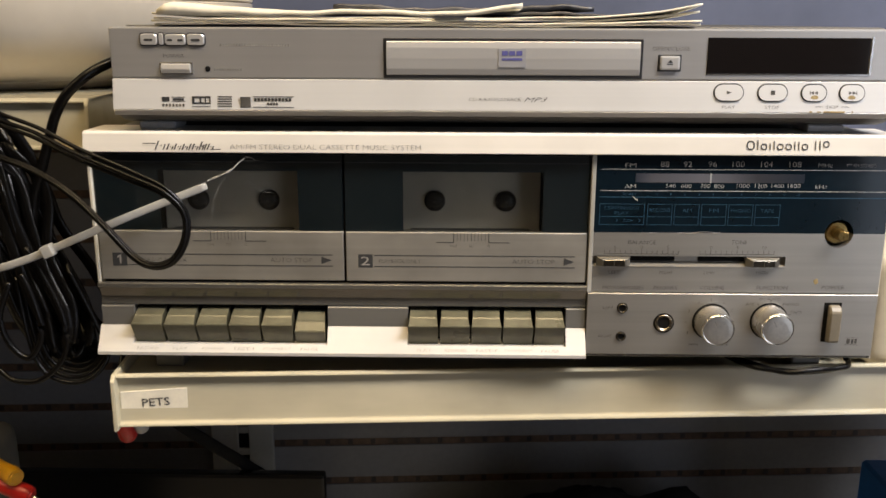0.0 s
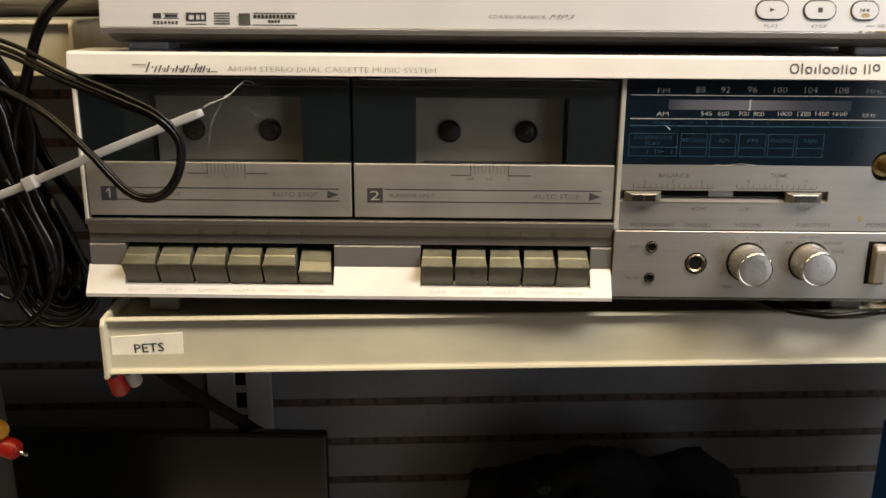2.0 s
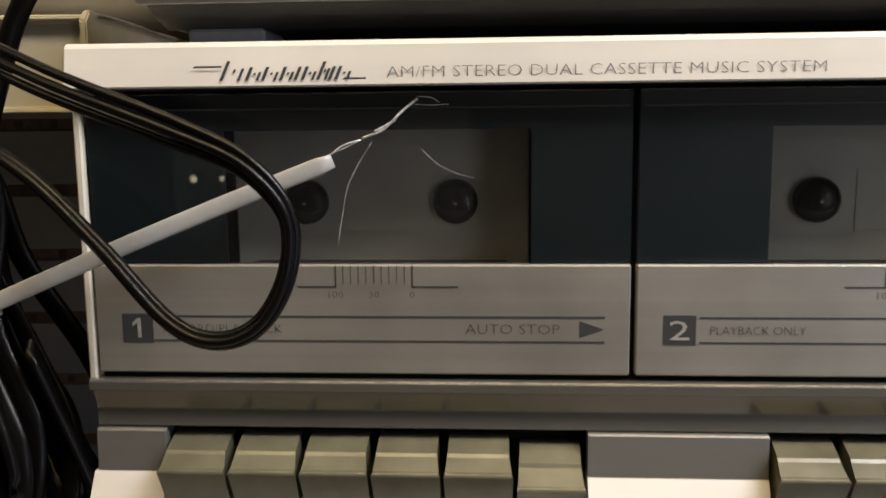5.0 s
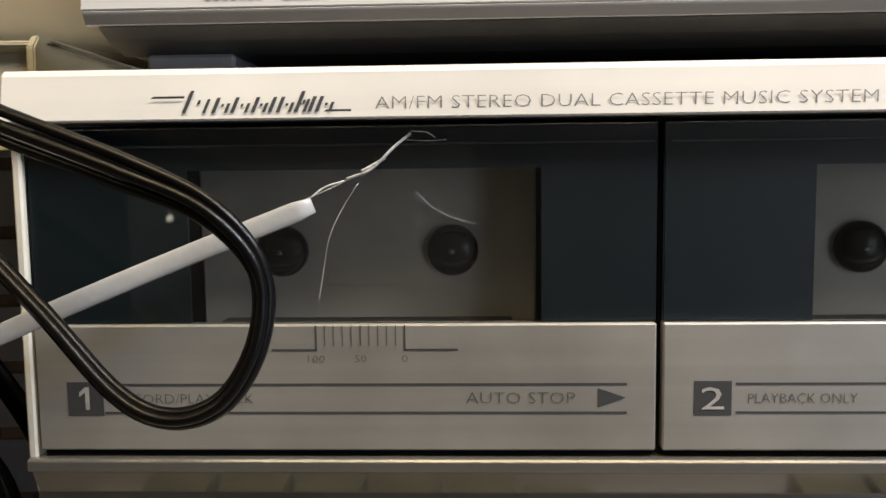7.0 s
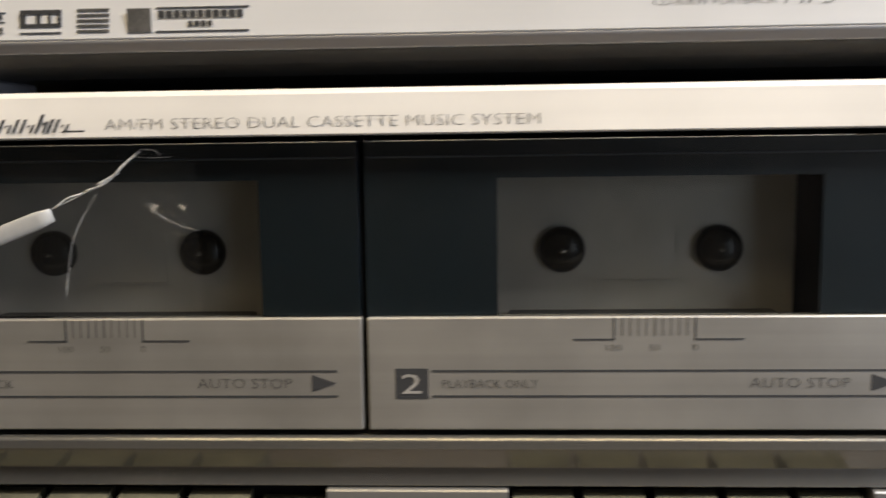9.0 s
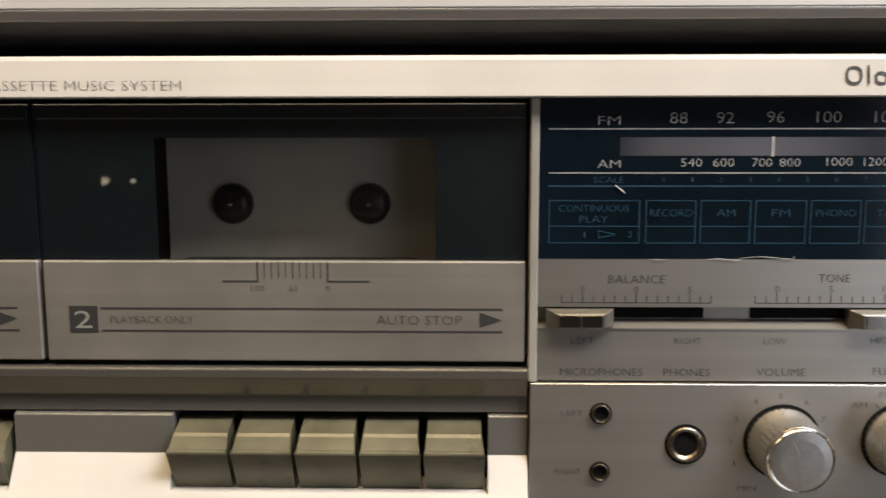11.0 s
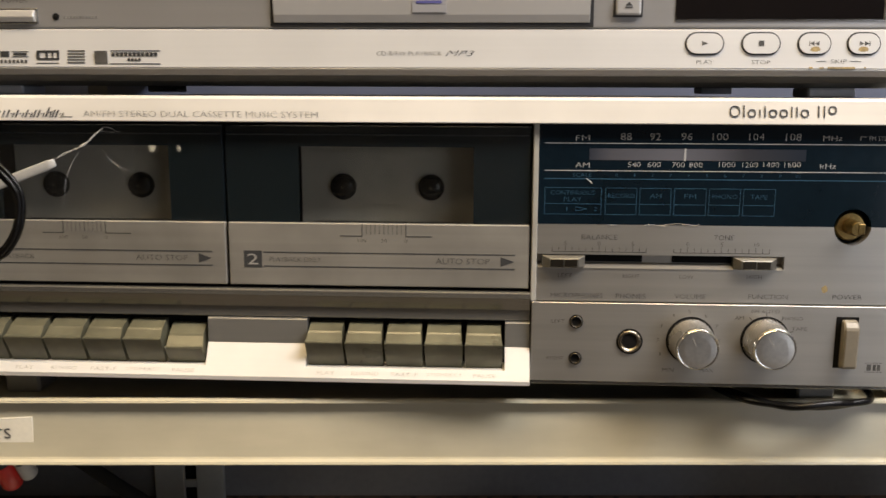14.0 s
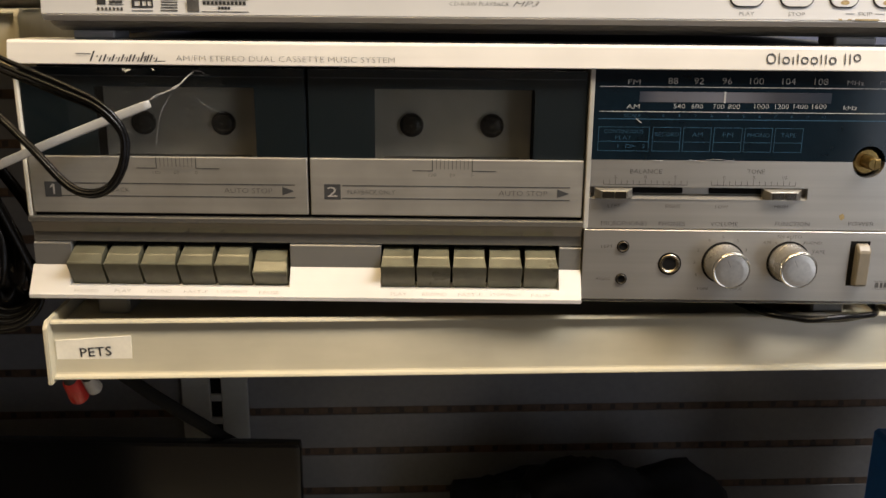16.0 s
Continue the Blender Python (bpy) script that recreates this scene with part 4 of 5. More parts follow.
knob(0.3583, 0.0258, -25, ())
knob(0.3924, 0.0264, -28, (-35, 0, 35, 70))
box("power_slot", (0.4240, 0.4342, LY - 0.0001, LY + 0.002, 0.0138, 0.0382), M_GAP, lower, 0)
prism("power_button", 0.4262, 0.4330, [(LY, 0.0372), (LY - 0.0030, 0.0370), (LY - 0.0056, 0.0338), (LY - 0.0052, 0.0152), (LY - 0.0030, 0.0142), (LY, 0.0142)], M_TAN, lower, "tan power rocker button", 0.0008)
boxes("shop_mark", [(0.4395, 0.4414, LY - 0.0001, LY, 0.0128, 0.0157), (0.4423, 0.4436, LY - 0.0001, LY, 0.0128, 0.0157), (0.4442, 0.4456, LY - 0.0001, LY, 0.0128, 0.0157),
                    (0.4386, 0.4465, LY - 0.0001, LY, 0.0120, 0.0122), (0.4386, 0.4465, LY - 0.0001, LY, 0.0163, 0.0165)], M_INK_FAINT, lower)
bm = bmesh.new()
rng = random.Random(3)
bm.faces.new([bm.verts.new((0.4182 + 0.0016 * rng.uniform(0.6, 1.1) * math.cos(2 * math.pi * k / 12), -0.00006, 0.0508 + 0.0020 * rng.uniform(0.6, 1.1) * math.sin(2 * math.pi * k / 12))) for k in range(12)])
part("yellow_spot", bm, M_STAIN, panel)

# ---------------------------------------------------------------- the disc player on top
X0, X1 = 0.0130, 0.4505
DVD_Z = 0.1372
dvd = thing("dvd_player", (0.23, 0.13, DVD_Z), "slim silver disc player with a dark display, standing on the stereo", "disc player")
FY = -0.0020
up = box("upper_fascia", (X0, X1, FY, 0.012, 0.1668, 0.1948), M_DVD_UP, dvd, 0.0010, "satin grey upper fascia", 2)
low = prism("lower_fascia", X0, X1, [(FY, 0.1666), (-0.0046, 0.1497), (0.012, 0.1497), (0.012, 0.1666)], M_DVD_LOW, dvd, "silver lower fascia, ceiling light put into its paler colour", 0.0003)
prism("fascia_lip", X0 + 0.0004, X1 - 0.0004, [(-0.0045, 0.1496), (-0.0044, 0.1488), (-0.0030, 0.1466), (0.012, 0.1462), (0.012, 0.1496)], M_DVD_UP, dvd, "grey lip under the bright fascia", 0.0002)
prism("base", X0 + 0.0030, X1 - 0.0030, [(-0.0024, 0.1464), (0.0030, 0.1438), (0.012, 0.1415), (0.012, 0.1464)], M_DVD_TOP, dvd, "dark metal base")
box("case", (X0 + 0.004, X1 - 0.004, 0.012, 0.33, 0.1415, 0.1957), M_DVD_TOP, dvd, 0.0012, "dark metal case")
for x in (0.0325, 0.4180):
    for yy in (0.020, 0.23):
        box("foot", (x - 0.0105, x + 0.0105, yy - 0.010, yy + 0.012, DVD_Z, 0.1416), M_FOOT, dvd, 0.0008)
box("tray_bezel", (0.1653, 0.3087, FY - 0.0005, FY + 0.002, 0.1676, 0.1894), M_BLACK, up, 0.0004, "black frame round the disc tray")
tray = prism("tray_front", 0.1670, 0.3070, [(FY - 0.0002, 0.1879), (FY - 0.0010, 0.1875), (FY - 0.0018, 0.1842), (FY - 0.0020, 0.1785), (FY - 0.0018, 0.1728), (FY - 0.0010, 0.1696), (FY - 0.0002, 0.1692)], M_DVD_TRAY, up, "curved silver tray front", 0.0002)
box("disc_mark_plate", (0.2290, 0.2440, FY - 0.0023, FY - 0.0015, 0.1738, 0.1838), M_LOGO_GREY, tray, 0)
boxes("disc_mark", [(0.2308, 0.2340, FY - 0.0025, FY - 0.0022, 0.1802, 0.1826), (0.2347, 0.2380, FY - 0.0025, FY - 0.0022, 0.1802, 0.1826), (0.2387, 0.2420, FY - 0.0025, FY - 0.0022, 0.1802, 0.1826), (0.2308, 0.2420, FY - 0.0025, FY - 0.0022, 0.1776, 0.1788)], M_LOGO_BLUE, tray)
box("power_frame", (0.0402, 0.0590, FY - 0.0003, FY + 0.001, 0.1688, 0.1760), M_LEDGE, up, 0.0004)
prism("power_key", 0.0414, 0.0578, [(FY, 0.1751), (FY - 0.0016, 0.1748), (FY - 0.0024, 0.1720), (FY - 0.0018, 0.1700), (FY, 0.1697)], M_DVD_TRAY, up, "long silver power key", 0.0003)
lathe("standby_light", (0.0672, FY, 0.1722), [(0.0016, 0.0004), (0.0015, -0.0003), (0.0009, -0.0006)], M_GAP, up, "", 16)
box("eject_frame", (0.3168, 0.3302, FY - 0.0003, FY + 0.001, 0.1716, 0.1812), M_INK, up, 0.0005)
box("eject_key", (0.3180, 0.3290, FY - 0.0020, FY, 0.1726, 0.1802), M_DVD_TRAY, up, 0.0010, "square silver eject key", 2)
bm = bmesh.new()
bm.faces.new([bm.verts.new(p) for p in ((0.3219, FY - 0.00215, 0.1766), (0.3251, FY - 0.00215, 0.1766), (0.3235, FY - 0.00215, 0.1782))])
add_box(bm, 0.3219, 0.3251, FY - 0.0022, FY - 0.0020, 0.1756, 0.1761)
part("eject_mark", bm, M_INK, up)
disp = box("display", (0.3440, 0.4328, FY - 0.0006, FY + 0.002, 0.1707, 0.1902), M_DISPLAY, up, 0.0003, "glossy black display window")
boxes("display_edge", [(0.4332, 0.4342, FY - 0.0009, FY, 0.1704, 0.1908), (0.3440, 0.4332, FY - 0.0003, FY, 0.1700, 0.1706)], M_CHROME, disp)


def on_low(z):
    """How far forward the leaning lower fascia stands at a height."""
    return FY + (0.1666 - z) / (0.1666 - 0.1497) * (-0.0046 - FY)


LOW_TILT = 90 - math.degrees(math.atan2(0.0026, 0.0169))


def pill(name, x, z, w, h, material, parent, lift, depth=0.0008, label=""):
    bm = bmesh.new()
    r, n = h / 2, 10
    pts = [(w / 2 - r + r * math.cos(a), r * math.sin(a)) for a in [math.pi * (k / n - 0.5) for k in range(n + 1)]]
    pts += [(-a, -b) for a, b in pts]
    m = pose(x, on_low(z) - lift, z, LOW_TILT, 0, 0)
    front = [bm.verts.new(m @ Vector((a, b, 0))) for a, b in pts]
    back = [bm.verts.new(m @ Vector((a, b, -depth))) for a, b in pts]
    bm.faces.new(front)
    bm.faces.new(list(reversed(back)))
    for i in range(len(pts)):
        j = (i + 1) % len(pts)
        bm.faces.new((front[i], front[j], back[j], back[i]))
    return part(name, bm, material, parent, label)


for x, w, mark in ((0.3570, 0.0170, "play"), (0.3812, 0.0170, "stop"), (0.4040, 0.0146, "back"), (0.4250, 0.0146, "on")):
    ring = pill("button_ring", x, 0.1606, w, 0.0100, M_INK, low, 0.0003, 0.001, "dark outline of a round-ended button")
    pill("button", x, 0.1606, w - 0.0014, 0.0087, M_DVD_LOW, low, 0.0010, 0.0014, "silver round-ended button")
    bm = bmesh.new()
    yy = on_low(0.1606) - 0.0011

    def tri_at(cx, s):
        bm.faces.new([bm.verts.new((cx + dx * s, yy + 0.15 * (dz - 0), 0.1606 + dz)) for dx, dz in ((-0.0009, 0.0010), (-0.0009, -0.0010), (0.0010, 0.0))])
    if mark == "play":
        tri_at(x, 1.5)
    elif mark == "stop":
        bm.faces.new([bm.verts.new((x + dx, yy + 0.15 * dz, 0.1606 + dz)) for dx, dz in ((-0.0012, -0.0012), (0.0012, -0.0012), (0.0012, 0.0012), (-0.0012, 0.0012))])
    else:
        s = -1 if mark == "back" else 1
        tri_at(x - 0.0011, s)
        tri_at(x + 0.0010, s)
        bm.faces.new([bm.verts.new((x + s * 0.0023 + dx, yy + 0.15 * dz, 0.1606 + dz)) for dx, dz in ((-0.0002, -0.001), (0.0002, -0.001), (0.0002, 0.001), (-0.0002, 0.001))])
    part("button_mark", bm, M_INK_FAINT, low)
for x in (0.4042, 0.4246):
    bm = bmesh.new()
    bm.faces.new([bm.verts.new((x + 0.0022 * math.cos(a), on_low(0.1580) - 0.0012, 0.1580 + 0.0009 * math.sin(a) * (1 if math.sin(a) < 0 else 1.5))) for a in [2 * math.pi * k / 10 for k in range(10)]])
    part("yellow_residue", bm, M_STAIN, low)


def low_text(txt, x, z, w, h, align="CENTER", material=M_INK_FAINT, shear=0.0):
    letters(txt, x, on_low(z) - 0.00012, z, w, h, material, low, tilt=LOW_TILT, align=align, shear=shear)


low_text("PLAY", 0.3572, 0.1526, 0.0072, 0.0017)
low_text("STOP", 0.3814, 0.1526, 0.0080, 0.0017)
low_text("SKIP", 0.4146, 0.1530, 0.0068, 0.0017)
low_text("CD-R/RW PLAYBACK", 0.2130, 0.1561, 0.0290, 0.0018, "LEFT", M_INK)
low_text("MP3", 0.2437, 0.1562, 0.0128, 0.0024, "LEFT", M_INK, 0.4)
for a, b in ((0.4052, 0.4094), (0.4196, 0.4240)):
    boxes("skip_line", [(a, b, on_low(0.1530) - 0.0002, on_low(0.1530), 0.1529, 0.1531)], M_INK_FAINT, low)
letters("OPEN/CLOSE", 0.3240, FY - 0.00012, 0.1842, 0.0205, 0.0021, M_INK_FAINT, up)
letters("POWER", 0.0485, FY - 0.00012, 0.1793, 0.0115, 0.0019, M_INK_FAINT, up)
bars("small_print", 0.0745, FY, 0.1852, 0.0390, 0.0015, 26, M_PRINT_GREY, up, "row of small worn print")
bars("small_print", 0.0705, FY, 0.1718, 0.0160, 0.0012, 11, M_PRINT_GREY, up, "row of small worn print")
# format marks as plain shapes
def low_boxes(name, many, material, label=""):
    boxes(name, [(a, b, on_low(c) - 0.00025, on_low(c) + 0.0002, c, d) for a, b, c, d in many], material, low, 0, label)


low_boxes("format_mark", [(0.0410, 0.0450, 0.1543, 0.1568), (0.0462, 0.0540, 0.1543, 0.1545), (0.0462, 0.0540, 0.1566, 0.1568), (0.0470, 0.0532, 0.1550, 0.1561)], M_INK, "small dark format mark")
low_boxes("format_mark", [(0.0410 + k * 0.0019, 0.0410 + k * 0.0019 + 0.0010, 0.1515, 0.1530) for k in range(7)], M_INK_FAINT)
low_boxes("format_mark", [(0.0578, 0.0682, 0.1530, 0.1538), (0.0578, 0.0682, 0.1562, 0.1572), (0.0578, 0.0592, 0.1538, 0.1562), (0.0620, 0.0630, 0.1538, 0.1562), (0.0650, 0.0656, 0.1538, 0.1562), (0.0674, 0.0682, 0.1538, 0.1562), (0.0578, 0.0682, 0.1514, 0.1517)], M_INK, "small dark format mark")
low_boxes("format_mark", [(0.0722, 0.0802, z, z + 0.0006) for z in (0.1515, 0.1528, 0.1541, 0.1554, 0.1567)], M_INK_FAINT, "small grey format mark")
low_boxes("format_mark", [(0.0850, 0.0908, 0.1512, 0.1570)], M_INK_FAINT)
lathe("format_dot", (0.0879, on_low(0.1541) + 0.0004, 0.1541), [(0.0027, 0), (0.0027, -0.0009)], M_INK, low, "", 24)
low_boxes("format_mark", [(0.0920, 0.1150, 0.1570, 0.1573), (0.0920, 0.1150, 0.1512, 0.1515)] + [(0.0926 + k * 0.00195, 0.0926 + k * 0.00195 + 0.0014, 0.1546, 0.1564) for k in range(11)] + [(0.1000 + k * 0.0016, 0.1011 + k * 0.0016, 0.1525, 0.1538) for k in range(4)], M_INK, "small dark format mark")
# raised maker's mark as plain rounded shapes


def rounded(name, x0, x1, z0, z1, r, y0, y1, material, parent, label="", slim=1.0):
    """A plate with round corners, facing the viewer; slim under 1 narrows the front into a soft edge."""
    bm = bmesh.new()
    rings = []
    for y, k in ((y1, 1.0), (y0 + (y1 - y0) * 0.4, 1.0), (y0, slim)):
        cx, cz, hx, hz = (x0 + x1) / 2, (z0 + z1) / 2, (x1 - x0) / 2 * k, (z1 - z0) / 2 * k
        rr = min(r, hx, hz)
        ring = []
        for q in range(4):
            sx, sz = ((1, 1), (-1, 1), (-1, -1), (1, -1))[q]
            for i in range(6):
                t = math.pi / 2 * (q + i / 5)
                ring.append(bm.verts.new((cx + sx * (hx - rr) + rr * math.cos(t), y, cz + sz * (hz - rr) + rr * math.sin(t))))
        rings.append(ring)
    for p, q in zip(rings, rings[1:]):
        for i in range(24):
            bm.faces.new((p[i], p[(i + 1) % 24], q[(i + 1) % 24], q[i]))
    bm.faces.new(rings[0])
    bm.faces.new(rings[-1])
    return part(name, bm, material, parent, label)


for x, w, h, holes in ((0.0306, 0.0096, 0.0062, 1), (0.0410, 0.0026, 0.0066, 0), (0.0444, 0.0116, 0.0060, 2), (0.0566, 0.0098, 0.0062, 1)):
    rounded("mark_shadow", x - 0.0006, x + w + 0.0006, 0.1850 - 0.0006, 0.1850 + h + 0.0006, 0.0022, FY - 0.0003, FY + 0.0004, M_BLACK, up)
    rm = rounded("raised_mark", x, x + w, 0.1850, 0.1850 + h, 0.0018, FY - 0.0013, FY, M_DVD_TRAY, up, "raised chrome mark as plain shapes", 0.88)
    for k in range(holes):
        c = x + w * (k + 0.5) / holes
        rounded("mark_opening", c - 0.26 * w / holes, c + 0.26 * w / holes, 0.1850 + h * 0.36, 0.1850 + h * 0.56, 0.0006, FY - 0.0015, FY - 0.0011, M_INK, rm)
low_boxes("rust_mark", [(0.4020, 0.4036, 0.1499, 0.1506), (0.4064, 0.4082, 0.1499, 0.1505), (0.4100, 0.4215, 0.1498, 0.1506), (0.4255, 0.4262, 0.1499, 0.1506)], M_STAIN, "rusty scuff along the lower edge")

# ---------------------------------------------------------------- newspapers on the player
papers = thing("newspaper_stack", (0.19, 0.06, 0.1950), "stack of folded yellowed newspapers with curling corners, on the player", "newspapers")


def sheet(name, x0, x1, y0, y1, z, material, seed, thick=0.0005, curl_l=0.0, curl_r=0.0, ripple=0.0006, swell=0.0):
    rng = random.Random(seed)
    ph = [rng.uniform(0, 6.28) for _ in range(4)]
    bm = bmesh.new()
    nx, ny = 40, 6
    grid = []
    for top in (0, 1):
        g = []
        for i in range(nx + 1):
            u = i / nx
            row = []
            for j in range(ny + 1):
                v = j / ny
                x, yy = x0 + (x1 - x0) * u, y0 + (y1 - y0) * v + 0.0015 * math.sin(3 * u + ph[3])
                zz = z + ripple * (math.sin(7 * u + ph[0] + v) + 0.6 * math.sin(17 * u + ph[1]) + 0.45 * math.sin(43 * u + ph[2] + 3 * v)) * (1 - 0.5 * v)
                zz += curl_r * max(0, (u - 0.80) / 0.20) ** 1.6 * (1 - v) ** 2 + curl_l * max(0, (0.22 - u) / 0.22) ** 1.3 * (1 - v) ** 2
                row.append(bm.verts.new((x, yy, zz + top * (thick + swell * max(0.0, 1 - u / 0.45) ** 2 * math.sqrt(min(1.0, u / 0.05))))))
            g.append(row)
        grid.append(g)
    lo, hi = grid
    for i in range(nx):
        for j in range(ny):
            bm.faces.new((hi[i][j], hi[i + 1][j], hi[i + 1][j + 1], hi[i][j + 1]))
            bm.faces.new((lo[i][j], lo[i][j + 1], lo[i + 1][j + 1], lo[i + 1][j]))
    for i in range(nx):
        bm.faces.new((lo[i][0], lo[i + 1][0], hi[i + 1][0], hi[i][0]))
        bm.faces.new((lo[i][ny], hi[i][ny], hi[i + 1][ny], lo[i + 1][ny]))
    for j in range(ny):
        bm.faces.new((lo[0][j], hi[0][j], hi[0][j + 1], lo[0][j + 1]))
        bm.faces.new((lo[nx][j], lo[nx][j + 1], hi[nx][j + 1], hi[nx][j]))
    return part(name, bm, material, papers, "", True)


sheet("folded_paper", 0.0370, 0.3400, 0.003, 0.190, 0.1958, M_PAPER, 1, 0.0011, 0.000, 0.0005, 0.0004)
sheet("folded_paper", 0.0362, 0.3404, 0.001, 0.192, 0.1970, M_PAPER, 2, 0.0011, 0.0008, 0.0016, 0.0004)
sheet("folded_paper", 0.0380, 0.3395, 0.002, 0.190, 0.1984, M_PAPER, 3, 0.0011, 0.0004, 0.0045, 0.0003)
sheet("folded_paper", 0.0366, 0.3400, 0.001, 0.188, 0.1996, M_PAPER, 4, 0.0011, 0.0014, 0.0075, 0.0004)
sheet("folded_paper", 0.0400, 0.2420, 0.000, 0.180, 0.2012, M_PAPER, 5, 0.0026, 0.0012, 0.0050, 0.0006, 0.0055)
sheet("dark_page", 0.1960, 0.3240, 0.020, 0.190, 0.2016, M_PAPER_DARK, 6, 0.0014, 0.0, 0.0, 0.0006)
sheet("dark_page", 0.1300, 0.2900, 0.060, 0.190, 0.2040, M_PAPER_DARK, 8, 0.0030, 0.0, 0.0, 0.0010)
boxes("print_patch", [(0.1935, 0.2110, -0.0006, 0.0030, 0.2004, 0.2012)], M_PAPER_DARK, papers)

# ---------------------------------------------------------------- cables on the left
lead = thing("cable_bundle", (-0.05, 0.01, 0.06), "coiled black audio cables hanging beside the stereo, tied together", "cables")
LOOP = [(-0.075, 0.012, 0.150), (-0.054, 0.0, 0.143), (-0.030, -0.010, 0.137), (-0.002, -0.020, 0.126), (0.028, -0.026, 0.115), (0.046, -0.028, 0.107), (0.0562, -0.028, 0.095), (0.0560, -0.029, 0.081),
        (0.0490, -0.030, 0.0690), (0.0380, -0.030, 0.0652), (0.0260, -0.028, 0.0700), (0.009, -0.024, 0.087), (-0.011, -0.018, 0.104), (-0.033, -0.010, 0.115), (-0.054, -0.003, 0.121), (-0.078, 0.008, 0.125)]
path = spline(LOOP, 10)
for k in (-1, 0, 1):
    bm = bmesh.new()
    moved = []
    for i, q in enumerate(path):
        d = (path[min(i + 1, len(path) - 1)] - path[max(i - 1, 0)]).normalized()
        n = Vector((0, -1, 0)).cross(d).normalized()
        w = 0.0022 + 0.0013 * max(0.0, 1 - i / 60)
        squeeze = 1.0 - 0.5 * min(1.0, max(0.0, (i - 40) / 20)) - 0.12 * min(1.0, max(0.0, (i - 90) / 20))
        moved.append(q + n * (k * w * squeeze) + Vector((0, 0.0012 * abs(k), 0)))
    sweep_bm(bm, moved, 0.0013, 8)
    part("ribbon_lead", bm, M_CABLE, lead, "", True)
tube("mains_lead", [(0.012, 0.060, 0.182), (0.004, 0.030, 0.1755), (-0.008, 0.018, 0.168), (-0.020, 0.014, 0.157), (-0.028, 0.014, 0.145), (-0.034, 0.014, 0.129), (-0.040, 0.014, 0.112), (-0.047, 0.014, 0.091), (-0.050, 0.012, 0.05), (-0.040, 0.012, 0.02)], 0.0030, M_CABLE, lead, "thick black mains lead")
rng = random.Random(11)
for i in range(19):
    # long coils: down one side and up the other, narrow at the tie; most are flat ribbon leads
    ribbon = i < 13
    w = rng.uniform(0.004, 0.019)
    cx, cy = -0.072 + rng.uniform(-0.012, 0.006), 0.014 + rng.uniform(-0.015, 0.015)
    lean = rng.uniform(0.036, 0.052)
    bot, topz = rng.uniform(-0.014, 0.014), rng.uniform(0.120, 0.152)
    pts = []
    for k in range(15):
        a = 2 * math.pi * k / 14
        zz = (topz + bot) / 2 + (topz - bot) / 2 * math.cos(a)
        s = (topz - zz) / (topz - bot)
        nip = 1.0 - 0.6 * math.exp(-((zz - 0.066) / 0.02) ** 2)
        pts.append((min(cx + lean * s + w * math.sin(a) * nip, -0.0115), cy + 0.010 * math.sin(a * 2 + i) * nip, zz))
    if ribbon:
        tube("ribbon_coil", pts, rng.uniform(0.0032, 0.0044), M_CABLE, lead, seg=12, flat=0.42, up=(rng.uniform(0.5, 1.0), rng.uniform(-0.8, 0.2), 0.3), steps=6)
    else:
        tube("coil", pts, rng.uniform(0.0014, 0.0020), M_CABLE, lead, seg=10, steps=6)
tube("coil", [(-0.054, -0.012, 0.050), (-0.061, -0.014, 0.029), (-0.056, -0.014, 0.011), (-0.046, -0.013, 0.004), (-0.038, -0.012, 0.019), (-0.041, -0.012, 0.040), (-0.047, -0.011, 0.055)], 0.0019, M_CABLE, lead)
tube("coil", [(-0.105, -0.004, 0.02), (-0.072, -0.008, -0.003), (-0.059, -0.010, -0.012), (-0.042, -0.010, -0.011), (-0.027, -0.010, 0.004), (-0.025, -0.010, 0.026), (-0.033, -0.008, 0.047), (-0.045, -0.006, 0.07)], 0.0017, M_CABLE, lead)
for k in range(6):
    tube("coil", [(-0.056 + 0.003 * k, 0.0, 0.05), (-0.049 + 0.002 * k, -0.006 + 0.003 * k, 0.011), (-0.041 + 0.001 * k, -0.008 + 0.004 * k, -0.007 + 0.0012 * k), (-0.027, -0.008 + 0.004 * k, -0.014 + 0.0018 * k), (-0.013 - 0.001 * k, -0.006 + 0.004 * k, -0.011 + 0.002 * k), (-0.005 - 0.002 * k, 0.004 * k, 0.001 + 0.002 * k), (-0.010 - 0.002 * k, 0.004 * k, 0.020), (-0.024 - 0.002 * k, 0.004 * k, 0.055)], 0.0015, M_CABLE, lead, seg=8)

tie = thing("cable_tie", (-0.029, -0.012, 0.069), "white nylon cable tie round the black cables, its tail pointing out", "cable tie")
bm = bmesh.new()
strap = spline([(-0.085, 0.010, 0.054), (-0.064, -0.008, 0.0570), (-0.045, -0.011, 0.0628), (-0.029, -0.011, 0.0692), (0.0, -0.010, 0.0815), (0.032, -0.0075, 0.0945), (0.0635, -0.0055, 0.1066)], 8)
sweep_bm(bm, strap, 0.0023, 12, 0.2, (0, 0, 1))
tip = strap[-1] - strap[-2]
for v in bm.verts:
    along = (v.co - strap[-1]).dot(tip.normalized())
    if along > -0.0004:        # draw the tail's end to a round tip
        v.co = strap[-1] + (v.co - strap[-1]) * 0.75
part("strap", bm, M_NYLON, tie, "", True)
bm = bmesh.new()
add_box(bm, -0.0032, 0.0032, -0.0032, 0.0030, -0.0036, 0.0036, 0.0007, 2)
bmesh.ops.transform(bm, matrix=pose(-0.0290, -0.0118, 0.0692, 0, -23, 0), verts=bm.verts)
part("lock_head", bm, M_NYLON, tie)

